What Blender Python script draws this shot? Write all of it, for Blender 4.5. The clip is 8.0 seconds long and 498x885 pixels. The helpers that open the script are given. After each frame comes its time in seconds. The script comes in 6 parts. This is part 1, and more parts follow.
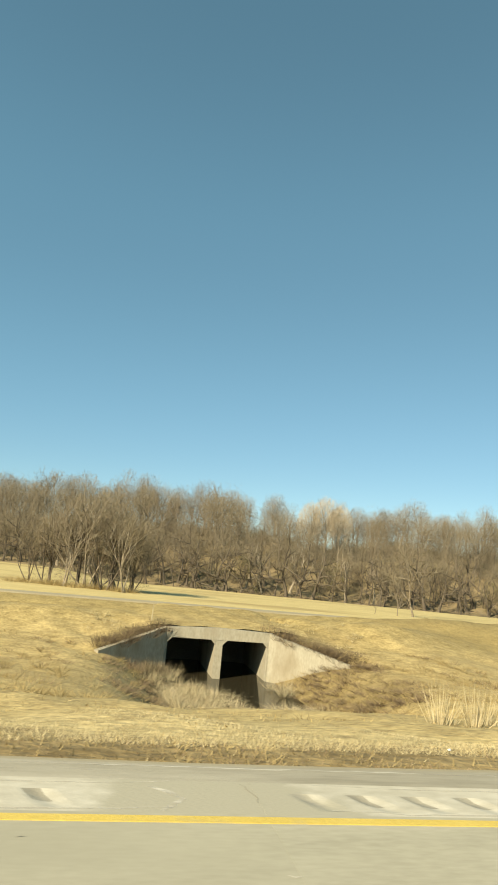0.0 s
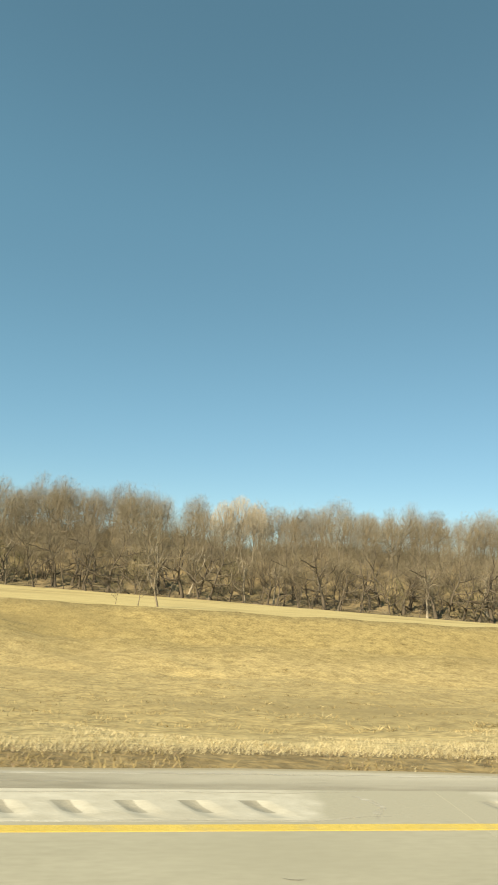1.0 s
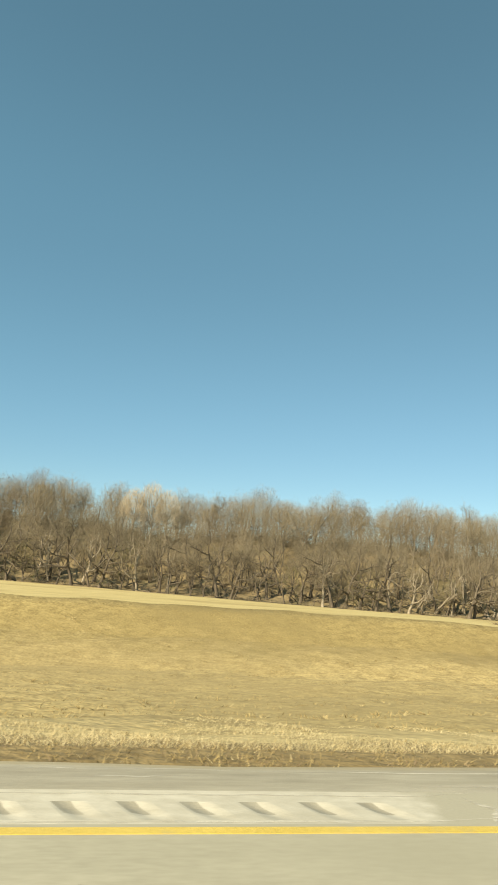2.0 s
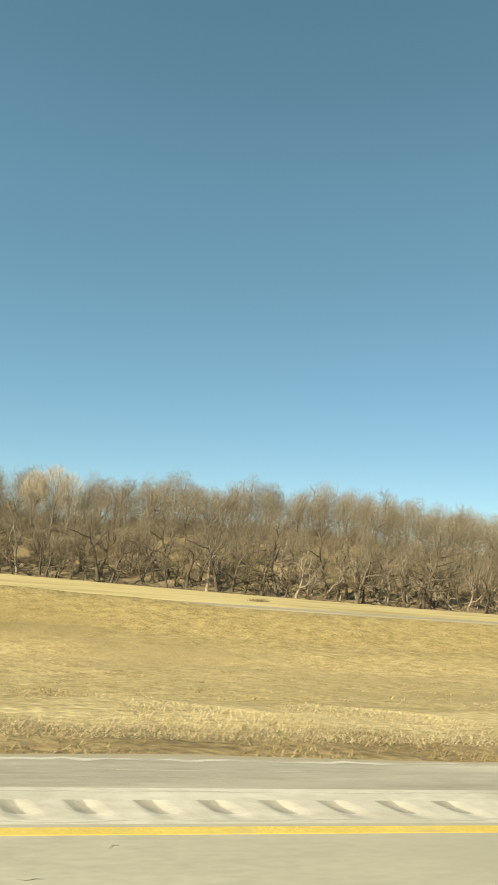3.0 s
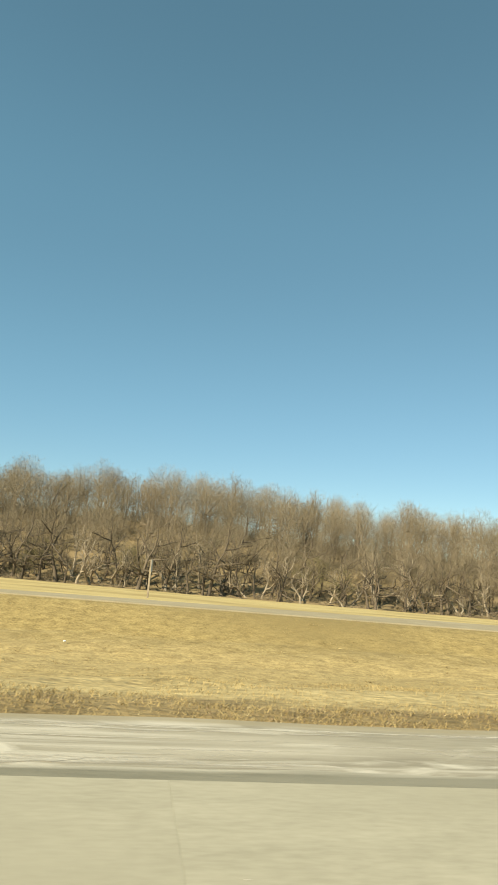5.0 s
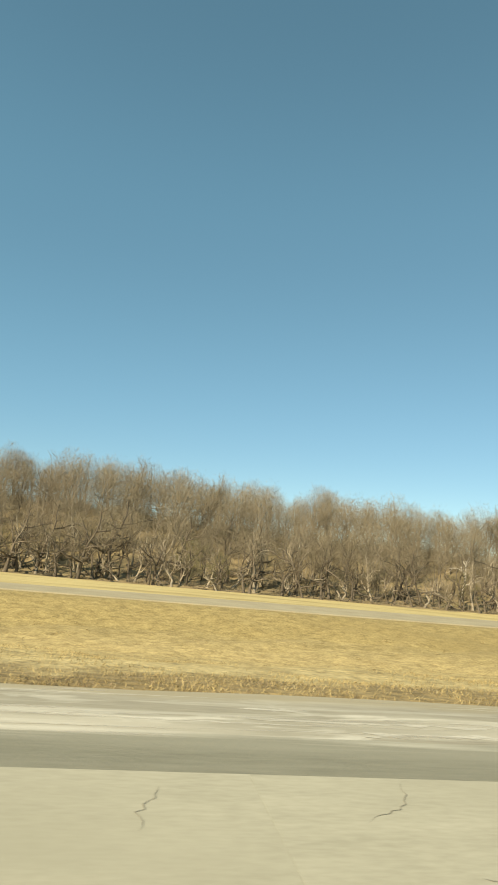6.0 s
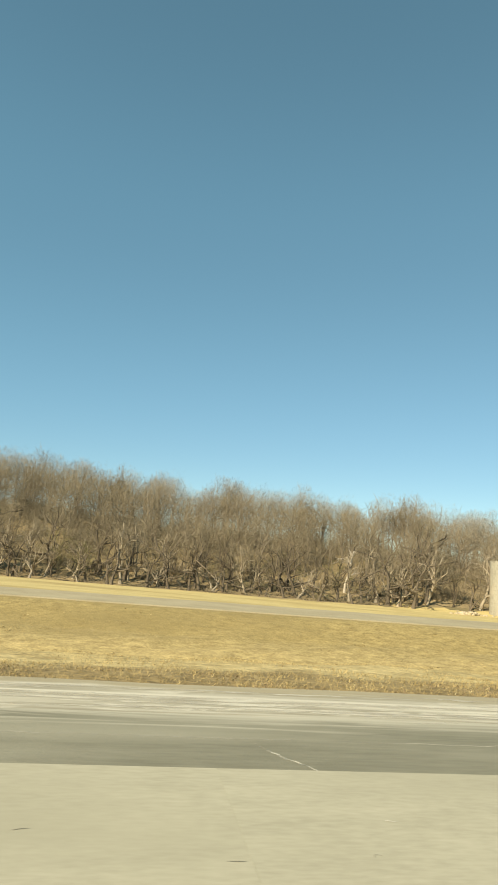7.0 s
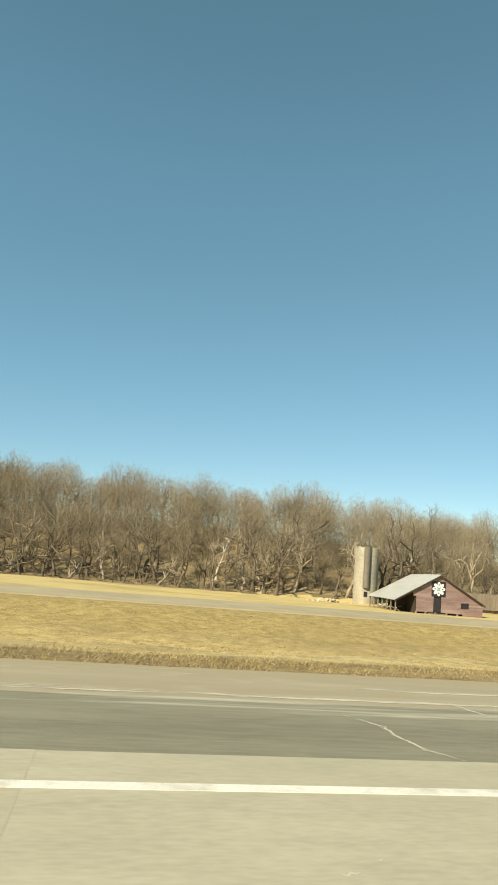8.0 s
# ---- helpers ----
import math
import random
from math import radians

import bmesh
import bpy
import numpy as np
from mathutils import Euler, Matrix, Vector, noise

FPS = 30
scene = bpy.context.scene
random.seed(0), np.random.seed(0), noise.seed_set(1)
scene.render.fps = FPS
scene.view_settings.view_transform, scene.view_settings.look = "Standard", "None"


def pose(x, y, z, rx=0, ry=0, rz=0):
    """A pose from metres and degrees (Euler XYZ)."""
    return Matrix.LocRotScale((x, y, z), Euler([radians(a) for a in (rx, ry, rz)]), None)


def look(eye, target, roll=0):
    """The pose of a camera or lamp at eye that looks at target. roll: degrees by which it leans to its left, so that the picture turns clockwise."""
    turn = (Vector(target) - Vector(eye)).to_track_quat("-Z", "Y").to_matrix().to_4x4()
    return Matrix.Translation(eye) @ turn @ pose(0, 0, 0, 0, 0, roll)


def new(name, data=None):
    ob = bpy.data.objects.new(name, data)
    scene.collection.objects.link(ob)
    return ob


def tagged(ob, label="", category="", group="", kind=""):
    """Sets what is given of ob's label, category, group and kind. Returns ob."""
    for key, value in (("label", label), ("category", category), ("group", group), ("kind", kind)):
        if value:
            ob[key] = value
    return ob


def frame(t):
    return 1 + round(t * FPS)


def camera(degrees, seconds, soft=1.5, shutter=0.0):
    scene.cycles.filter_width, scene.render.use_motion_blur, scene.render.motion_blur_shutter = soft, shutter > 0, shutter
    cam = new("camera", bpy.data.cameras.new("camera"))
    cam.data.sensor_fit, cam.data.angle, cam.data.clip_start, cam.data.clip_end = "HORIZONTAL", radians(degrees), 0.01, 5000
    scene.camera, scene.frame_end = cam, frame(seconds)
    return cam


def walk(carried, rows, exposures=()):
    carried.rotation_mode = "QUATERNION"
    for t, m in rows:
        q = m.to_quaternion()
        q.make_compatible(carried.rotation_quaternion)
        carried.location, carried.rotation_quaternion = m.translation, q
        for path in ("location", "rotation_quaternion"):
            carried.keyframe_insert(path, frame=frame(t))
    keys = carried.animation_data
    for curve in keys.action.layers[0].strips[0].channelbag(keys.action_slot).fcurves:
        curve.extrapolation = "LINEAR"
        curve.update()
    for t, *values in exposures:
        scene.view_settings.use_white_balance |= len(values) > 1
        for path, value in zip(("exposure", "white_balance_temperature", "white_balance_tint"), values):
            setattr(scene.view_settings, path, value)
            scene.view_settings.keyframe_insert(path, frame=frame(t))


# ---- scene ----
cam = camera(42.0, 8.0, soft=1.8, shutter=0.015)
PATH = [
    (0, (2.446, -0.015, 1.183), (2.811, 1.92, 1.533), 5.2),
    (0.5, (14.3, 0.113, 1.134), (14.697, 2.045, 1.461), 4.8),
    (1, (26.107, -0.004, 1.168), (26.481, 1.925, 1.542), 4.2),
    (1.5, (38.07, -0.021, 1.179), (38.444, 1.904, 1.572), 3.9),
    (1.7, (42.907, -0.008, 1.185), (43.279, 1.92, 1.567), 4.3),
    (2.8, (69.693, 0.116, 1.214), (70.07, 2.052, 1.546), 4.4),
    (3, (74.524, 0.132, 1.199), (74.909, 2.066, 1.534), 4.5),
    (3.5, (86.535, 0.136, 1.207), (86.945, 2.067, 1.529), 4.4),
    (4, (98.473, 0.06, 1.228), (98.858, 1.993, 1.568), 4.4),
    (4.2, (103.262, 0.06, 1.221), (103.634, 1.995, 1.563), 4.5),
    (5.3, (129.723, 0.546, 1.021), (130.044, 2.491, 1.357), 5.0),
    (5.5, (134.574, 0.556, 1.027), (134.897, 2.502, 1.358), 5.1),
    (6, (146.785, 0.305, 1.097), (147.116, 2.252, 1.416), 5.1),
    (6.5, (158.979, 0.001, 1.18), (159.326, 1.945, 1.498), 5.2),
    (7, (171.577, -0.223, 1.241), (171.916, 1.722, 1.561), 4.8),
    (7.5, (184.44, -0.391, 1.264), (184.775, 1.556, 1.58), 4.9),
    (8, (197.278, -0.278, 1.208), (197.625, 1.667, 1.519), 4.9),
]
walk(cam, [(t, look(eye, target, roll)) for t, eye, target, roll in PATH], [(0.0, 0.58, 8000, 5.0), (8.0, 0.58, 8000, 5.0)])


# ---------------------------------------------------------------- sun, sky
SUN_AZ, SUN_EL = 229.0, 33.0
world = bpy.data.worlds.new("sky")
scene.world = world
world.use_nodes = True
wn = world.node_tree
sky = wn.nodes.new("ShaderNodeTexSky")
sky.sky_type = "NISHITA"
sky.sun_disc = False
sky.sun_elevation = radians(SUN_EL)
sky.sun_rotation = radians(SUN_AZ)
sky.altitude = 1500.0
sky.air_density, sky.dust_density, sky.ozone_density = 0.75, 0.0, 2.0
wn.nodes["Background"].inputs["Strength"].default_value = 0.061
tint = wn.nodes.new("ShaderNodeMixRGB")  # clear dry air with little violet
tint.blend_type = "MULTIPLY"
tint.inputs["Fac"].default_value = 1.0
tint.inputs["Color2"].default_value = (0.965, 1.015, 0.945, 1)
wn.links.new(sky.outputs["Color"], tint.inputs["Color1"])
wn.links.new(tint.outputs["Color"], wn.nodes["Background"].inputs["Color"])
air = wn.nodes.new("ShaderNodeBackground")  # even scattered light of the clear air
veil_at = wn.nodes.new("ShaderNodeTexCoord")
veil_z = wn.nodes.new("ShaderNodeSeparateXYZ")
veil_ramp = wn.nodes.new("ShaderNodeValToRGB")  # thicker towards the horizon, thin overhead
veil_ramp.color_ramp.interpolation = "EASE"
for at, k in ((0.0, 1.25), (0.20, 1.45), (0.45, 1.22), (0.72, 0.88)):
    el = veil_ramp.color_ramp.elements.new(at) if at not in (0.0,) else veil_ramp.color_ramp.elements[0]
    el.color = (0.034 * k, 0.107 * k, 0.170 * k, 1)
veil_ramp.color_ramp.elements[len(veil_ramp.color_ramp.elements) - 1].color = (0.028, 0.089, 0.142, 1)
wn.links.new(veil_at.outputs["Generated"], veil_z.inputs[0])
wn.links.new(veil_z.outputs["Z"], veil_ramp.inputs["Fac"])
wn.links.new(veil_ramp.outputs["Color"], air.inputs["Color"])
both_skies = wn.nodes.new("ShaderNodeAddShader")
wn.links.new(wn.nodes["Background"].outputs[0], both_skies.inputs[0])
wn.links.new(air.outputs[0], both_skies.inputs[1])
wn.links.new(both_skies.outputs[0], wn.nodes["World Output"].inputs["Surface"])

sun = new("sun", bpy.data.lights.new("sun", "SUN"))
sun.data.energy = 5.0
sun.data.angle = radians(0.53)
sun.data.color = (1.0, 0.935, 0.83)
to_sun = Vector((math.sin(radians(SUN_AZ)) * math.cos(radians(SUN_EL)), math.cos(radians(SUN_AZ)) * math.cos(radians(SUN_EL)), math.sin(radians(SUN_EL))))
sun.rotation_euler = to_sun.to_track_quat("Z", "Y").to_euler()


# ---------------------------------------------------------------- materials
def material(name, dark, light, scale=3.0, fine=40.0, rough=0.9, bump=0.3, bump_scale=None, stain=None, stain_scale=0.4, metal=0.0, vary=0.0, stretch=(1, 1, 1), stain_edge=(0.5, 0.68), spec=0.3, depth=0.02, ramp_at=(0.34, 0.66)):
    """Two scales of noise between two colours, an optional stain colour at a third, and fine relief."""
    m = bpy.data.materials.new(name)
    m.use_nodes = True
    nt = m.node_tree
    N, L = nt.nodes, nt.links
    bsdf = N["Principled BSDF"]
    co = N.new("ShaderNodeTexCoord")
    mp = N.new("ShaderNodeMapping")
    mp.inputs["Scale"].default_value = stretch
    L.new(co.outputs["Object"], mp.inputs["Vector"])
    n1, n2 = N.new("ShaderNodeTexNoise"), N.new("ShaderNodeTexNoise")
    n1.inputs["Scale"].default_value, n1.inputs["Detail"].default_value = scale, 4
    n2.inputs["Scale"].default_value, n2.inputs["Detail"].default_value = fine, 3
    for n in (n1, n2):
        L.new(mp.outputs["Vector"], n.inputs["Vector"])
    add = N.new("ShaderNodeMath")
    add.operation = "MULTIPLY_ADD"
    L.new(n2.outputs["Fac"], add.inputs[0])
    add.inputs[1].default_value = 0.5
    half = N.new("ShaderNodeMath")
    half.operation = "MULTIPLY"
    half.inputs[1].default_value = 0.5
    L.new(n1.outputs["Fac"], half.inputs[0])
    L.new(half.outputs[0], add.inputs[2])
    ramp = N.new("ShaderNodeValToRGB")
    ramp.color_ramp.elements[0].position, ramp.color_ramp.elements[1].position = ramp_at
    ramp.color_ramp.elements[0].color, ramp.color_ramp.elements[1].color = (*dark, 1), (*light, 1)
    L.new(add.outputs[0], ramp.inputs["Fac"])
    colour = ramp.outputs["Color"]
    if stain:
        n3 = N.new("ShaderNodeTexNoise")
        n3.inputs["Scale"].default_value, n3.inputs["Detail"].default_value = stain_scale, 5
        L.new(mp.outputs["Vector"], n3.inputs["Vector"])
        edge = N.new("ShaderNodeMapRange")
        edge.inputs["From Min"].default_value, edge.inputs["From Max"].default_value = stain_edge
        L.new(n3.outputs["Fac"], edge.inputs["Value"])
        mix = N.new("ShaderNodeMixRGB")
        L.new(edge.outputs["Result"], mix.inputs["Fac"])
        L.new(colour, mix.inputs["Color1"])
        mix.inputs["Color2"].default_value = (*stain, 1)
        colour = mix.outputs["Color"]
    if vary:
        info = N.new("ShaderNodeObjectInfo")
        geo = N.new("ShaderNodeNewGeometry")
        both = N.new("ShaderNodeMath")
        both.operation = "ADD"
        L.new(info.outputs["Random"], both.inputs[0])
        L.new(geo.outputs["Random Per Island"], both.inputs[1])
        rng = N.new("ShaderNodeMapRange")
        rng.inputs["From Max"].default_value = 2.0
        rng.inputs["To Min"].default_value, rng.inputs["To Max"].default_value = 1 - vary, 1 + vary
        L.new(both.outputs[0], rng.inputs["Value"])
        hsv = N.new("ShaderNodeHueSaturation")
        L.new(rng.outputs["Result"], hsv.inputs["Value"])
        L.new(colour, hsv.inputs["Color"])
        colour = hsv.outputs["Color"]
    L.new(colour, bsdf.inputs["Base Color"])
    bsdf.inputs["Roughness"].default_value = rough
    bsdf.inputs["Metallic"].default_value = metal
    bsdf.inputs["Specular IOR Level"].default_value = spec
    if bump:
        bp = N.new("ShaderNodeBump")
        bp.inputs["Strength"].default_value, bp.inputs["Distance"].default_value = bump, depth
        n4 = N.new("ShaderNodeTexNoise")
        n4.inputs["Scale"].default_value, n4.inputs["Detail"].default_value = bump_scale or fine, 4
        L.new(mp.outputs["Vector"], n4.inputs["Vector"])
        L.new(n4.outputs["Fac"], bp.inputs["Height"])
        L.new(bp.outputs["Normal"], bsdf.inputs["Normal"])
    return m


M_MEDIAN = material("dry_grass_ground", (0.30, 0.222, 0.094), (0.58, 0.444, 0.20), 2.6, 11.0, 0.95, 1.0, 10.0, (0.35, 0.265, 0.118), 0.09, stretch=(0.7, 1, 1), depth=0.04, ramp_at=(0.37, 0.63), stain_edge=(0.5, 0.75))
M_MEADOW = material("pale_meadow_ground", (0.48, 0.372, 0.155), (0.65, 0.522, 0.24), 0.5, 8.0, 0.95, 0.8, 8.0, (0.40, 0.30, 0.125), 0.1, stretch=(0.6, 1, 1), depth=0.03)
M_LITTER = material("leaf_litter_ground", (0.215, 0.162, 0.085), (0.36, 0.275, 0.148), 0.25, 3.0, 0.95, 0.8, 5.0, (0.18, 0.15, 0.075), 0.09)
M_GRAVEL = material("shoulder_gravel", (0.225, 0.178, 0.095), (0.41, 0.335, 0.195), 3.0, 30.0, 0.95, 0.8, 50.0, (0.30, 0.235, 0.12), 1.2, stretch=(0.5, 1, 1))
M_CONCRETE = material("worn_concrete", (0.352, 0.326, 0.238), (0.442, 0.411, 0.305), 5.0, 34.0, 0.9, 0.03, 60.0, (0.36, 0.334, 0.243), 0.5, vary=0.02, stretch=(0.3, 1, 1))
M_ASPHALT = material("grey_asphalt", (0.275, 0.248, 0.182), (0.385, 0.35, 0.262), 2.6, 24.0, 0.9, 0.25, 150.0, (0.48, 0.44, 0.34), 1.6, stretch=(0.16, 1, 1), stain_edge=(0.5, 0.68))
M_SEALED = material("dark_asphalt", (0.178, 0.168, 0.119), (0.248, 0.235, 0.17), 1.6, 24.0, 0.85, 0.3, 150.0, (0.295, 0.277, 0.205), 1.3, stretch=(0.15, 1, 1), stain_edge=(0.48, 0.7))
M_FAR_ROAD = material("far_asphalt", (0.330, 0.286, 0.194), (0.433, 0.379, 0.262), 0.6, 12.0, 1.0, 0.2, spec=0.0)
M_YELLOW = material("yellow_paint", (0.60, 0.43, 0.095), (0.70, 0.52, 0.13), 3.0, 40.0, 0.7, 0.3, 150.0, (0.48, 0.38, 0.17), 5.0, stain_edge=(0.55, 0.8))
M_WHITE = material("white_paint", (0.66, 0.64, 0.56), (0.80, 0.775, 0.69), 3.0, 40.0, 0.7, 0.3, 150.0, (0.46, 0.43, 0.34), 4.0, stain_edge=(0.52, 0.75))
M_DUST = material("chalky_dust", (0.52, 0.48, 0.38), (0.64, 0.60, 0.49), 2.0, 30.0, 0.95, 0.3, 80.0)
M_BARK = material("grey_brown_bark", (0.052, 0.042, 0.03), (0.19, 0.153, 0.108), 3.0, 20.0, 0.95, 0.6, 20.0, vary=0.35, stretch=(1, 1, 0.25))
M_PALE_BARK = material("pale_bark", (0.17, 0.135, 0.09), (0.42, 0.36, 0.265), 2.0, 12.0, 0.9, 0.5, 15.0, vary=0.2, stretch=(1, 1, 0.3))
M_WHITE_BARK = material("bleached_bark", (0.34, 0.295, 0.225), (0.54, 0.485, 0.40), 2.0, 12.0, 0.9, 0.5, 15.0, stretch=(1, 1, 0.3))
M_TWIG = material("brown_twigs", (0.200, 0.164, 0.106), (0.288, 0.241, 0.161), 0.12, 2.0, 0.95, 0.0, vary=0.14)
M_RUSSET_TWIG = material("russet_twigs", (0.208, 0.165, 0.106), (0.29, 0.234, 0.155), 0.15, 2.0, 0.95, 0.0, vary=0.14)
M_SLOPE_BARK = material("weathered_grey_bark", (0.13, 0.107, 0.075), (0.30, 0.248, 0.175), 2.0, 10.0, 0.95, 0.0, vary=0.35)
M_FAR_TWIG = material("grey_straw_twigs", (0.23, 0.200, 0.148), (0.32, 0.282, 0.214), 0.3, 2.0, 0.95, 0.0, vary=0.12)
M_TUSSOCK = material("tussock_straw", (0.25, 0.19, 0.085), (0.42, 0.325, 0.15), 1.0, 5.0, 0.95, 0.0, vary=0.25)
M_PALE_TUFT = material("pale_tuft_straw", (0.35, 0.275, 0.13), (0.50, 0.40, 0.205), 1.0, 5.0, 0.95, 0.0, vary=0.2)
M_PALE_TWIG = material("straw_pale_twigs", (0.46, 0.385, 0.27), (0.62, 0.53, 0.39), 0.4, 3.0, 0.95, 0.0, vary=0.2)
M_OLIVE_TWIG = material("olive_twigs", (0.13, 0.12, 0.05), (0.21, 0.185, 0.085), 0.4, 3.0, 0.95, 0.0, vary=0.25)
M_BLADE = material("dry_grass_blades", (0.44, 0.362, 0.20), (0.62, 0.52, 0.305), 0.5, 3.0, 0.9, 0.0, vary=0.14)
M_BRUSH = material("dark_brush", (0.14, 0.10, 0.06), (0.27, 0.20, 0.12), 0.8, 5.0, 0.95, 0.0, vary=0.3)
M_PALE_SLAB = material("dusty_concrete", (0.44, 0.405, 0.31), (0.60, 0.56, 0.45), 1.3, 14.0, 0.9, 0.12, 80.0, (0.42, 0.385, 0.295), 0.9, stretch=(0.5, 1, 1))
M_DUSTED = material("lightly_dusted_concrete", (0.385, 0.357, 0.266), (0.50, 0.467, 0.358), 2.0, 20.0, 0.9, 0.08, 80.0, (0.42, 0.39, 0.30), 0.8, stretch=(0.35, 1, 1))
# groove grit, darkened further to imitate the shade in the hollows
M_GROOVE = material("groove_grit_and_shade", (0.29, 0.265, 0.20), (0.39, 0.36, 0.275), 3.0, 10.0, 0.95, 0.2, 80.0)
M_CRACK = material("crack_filler", (0.20, 0.18, 0.132), (0.29, 0.262, 0.195), 5.0, 40.0, 0.9, 0.0)
M_CHALK = material("chalky_seam", (0.46, 0.43, 0.335), (0.60, 0.56, 0.45), 6.0, 40.0, 0.95, 0.3, 80.0)
M_OLD_CONCRETE = material("stained_culvert_concrete", (0.32, 0.288, 0.205), (0.46, 0.42, 0.315), 0.9, 12.0, 0.9, 0.35, 40.0, (0.26, 0.215, 0.135), 0.9, stretch=(1, 1, 0.45), stain_edge=(0.5, 0.72))
# darker concrete tone, painted to stand in for shade inside the barrels
M_BARREL = material("shade_dark_concrete", (0.10, 0.09, 0.07), (0.18, 0.165, 0.13), 0.9, 12.0, 0.8, 0.3)
M_POST_WHITE = material("white_plastic", (0.72, 0.72, 0.70), (0.82, 0.82, 0.80), 4.0, 30.0, 0.5, 0.0)
M_POST_RED = material("red_sheeting", (0.38, 0.08, 0.06), (0.47, 0.12, 0.09), 4.0, 30.0, 0.4, 0.0)
M_STEEL = material("galvanised_steel", (0.42, 0.42, 0.40), (0.56, 0.56, 0.54), 3.0, 25.0, 0.5, 0.1, metal=0.4)
M_TIN = material("weathered_tin_roof", (0.36, 0.37, 0.35), (0.47, 0.48, 0.46), 0.5, 6.0, 0.55, 0.15, 8.0, (0.38, 0.36, 0.32), 0.5, stretch=(1, 0.3, 1), metal=0.15)
M_RED_BOARD = material("faded_red_boards", (0.175, 0.114, 0.107), (0.285, 0.20, 0.188), 0.8, 8.0, 0.9, 0.3, 20.0, (0.33, 0.25, 0.225), 0.5, vary=0.16, stretch=(0.3, 1, 3))
M_GREY_BOARD = material("silvered_boards", (0.15, 0.12, 0.09), (0.27, 0.225, 0.17), 1.0, 8.0, 0.95, 0.3, 20.0, vary=0.2, stretch=(2, 2, 0.3))
# dark timber, taken down nearly to black so barn insides read as shaded
M_SHADE_WOOD = material("dark_timber_and_shade", (0.03, 0.022, 0.016), (0.06, 0.045, 0.032), 2.0, 12.0, 0.95, 0.3)
# black of the quilt, also used to paint the dark inside openings
M_QUILT_BLACK = material("black_paint_and_dark_fill", (0.02, 0.02, 0.022), (0.035, 0.035, 0.038), 4.0, 20.0, 0.6, 0.0)
M_QUILT_TEAL = material("teal_paint", (0.05, 0.16, 0.16), (0.08, 0.22, 0.21), 4.0, 20.0, 0.6, 0.0)
M_SILO = material("concrete_staves", (0.26, 0.24, 0.185), (0.40, 0.372, 0.295), 0.7, 6.0, 0.9, 0.3, 12.0, (0.40, 0.35, 0.26), 0.5, stretch=(1, 1, 0.4))
M_CHUTE = material("rusty_chute_tin", (0.12, 0.105, 0.085), (0.19, 0.17, 0.14), 0.8, 6.0, 0.7, 0.2, 12.0, stretch=(1, 1, 0.3))
M_STONE = material("pale_rubble", (0.36, 0.29, 0.19), (0.54, 0.46, 0.33), 2.0, 14.0, 0.95, 0.4, vary=0.2)
M_PAPER = material("white_litter", (0.75, 0.75, 0.72), (0.85, 0.85, 0.82), 4.0, 20.0, 0.8, 0.0)
M_REED = material("bleached_reeds", (0.38, 0.315, 0.18), (0.56, 0.475, 0.30), 1.0, 5.0, 0.9, 0.0, vary=0.25)

# the grass changes with its distance from the pavement: brown and matted, blond and thick, then mown, then uncut
nt = M_MEDIAN.node_tree
base_in = nt.nodes["Principled BSDF"].inputs["Base Color"]
cover = base_in.links[0].from_socket
away = nt.nodes.new("ShaderNodeAttribute")
away.attribute_name = "edge_distance"
where = nt.nodes.new("ShaderNodeTexCoord")
split = nt.nodes.new("ShaderNodeSeparateXYZ")
patch = nt.nodes.new("ShaderNodeTexNoise")
patch.inputs["Scale"].default_value, patch.inputs["Detail"].default_value = 0.9, 6
nt.links.new(where.outputs["Object"], split.inputs[0])
nt.links.new(where.outputs["Object"], patch.inputs["Vector"])
for source, spread_by, lo_, hi_, to_lo, to_hi, tone in ((away.outputs["Fac"], 3.0, 3.6, 4.9, 1.0, 0.0, (1.14, 1.18, 1.28, 1)), (away.outputs["Fac"], 2.2, 1.9, 2.7, 1.0, 0.0, (0.52, 0.49, 0.47, 1)), (split.outputs["Y"], 9.0, 33.0, 38.0, 0.0, 1.0, (0.76, 0.76, 0.70, 1))):
    sway = nt.nodes.new("ShaderNodeMath")
    sway.operation = "MULTIPLY_ADD"
    sway.inputs[1].default_value = spread_by
    nt.links.new(patch.outputs["Fac"], sway.inputs[0])
    nt.links.new(source, sway.inputs[2])
    reach = nt.nodes.new("ShaderNodeMapRange")
    reach.inputs["From Min"].default_value, reach.inputs["From Max"].default_value = lo_, hi_
    reach.inputs["To Min"].default_value, reach.inputs["To Max"].default_value = to_lo, to_hi
    nt.links.new(sway.outputs[0], reach.inputs["Value"])
    other = nt.nodes.new("ShaderNodeMixRGB")
    other.blend_type = "MULTIPLY"
    nt.links.new(reach.outputs["Result"], other.inputs["Fac"])
    nt.links.new(cover, other.inputs["Color1"])
    other.inputs["Color2"].default_value = tone
    cover = other.outputs["Color"]
damp = nt.nodes.new("ShaderNodeAttribute")  # wet dark soil and dead weeds in the ditch
damp.attribute_name = "damp"
wet = nt.nodes.new("ShaderNodeMixRGB")
wet.blend_type = "MULTIPLY"
wet.inputs["Color2"].default_value = (0.50, 0.49, 0.47, 1)
nt.links.new(damp.outputs["Fac"], wet.inputs["Fac"])
nt.links.new(cover, wet.inputs["Color1"])
nt.links.new(wet.outputs["Color"], base_in)

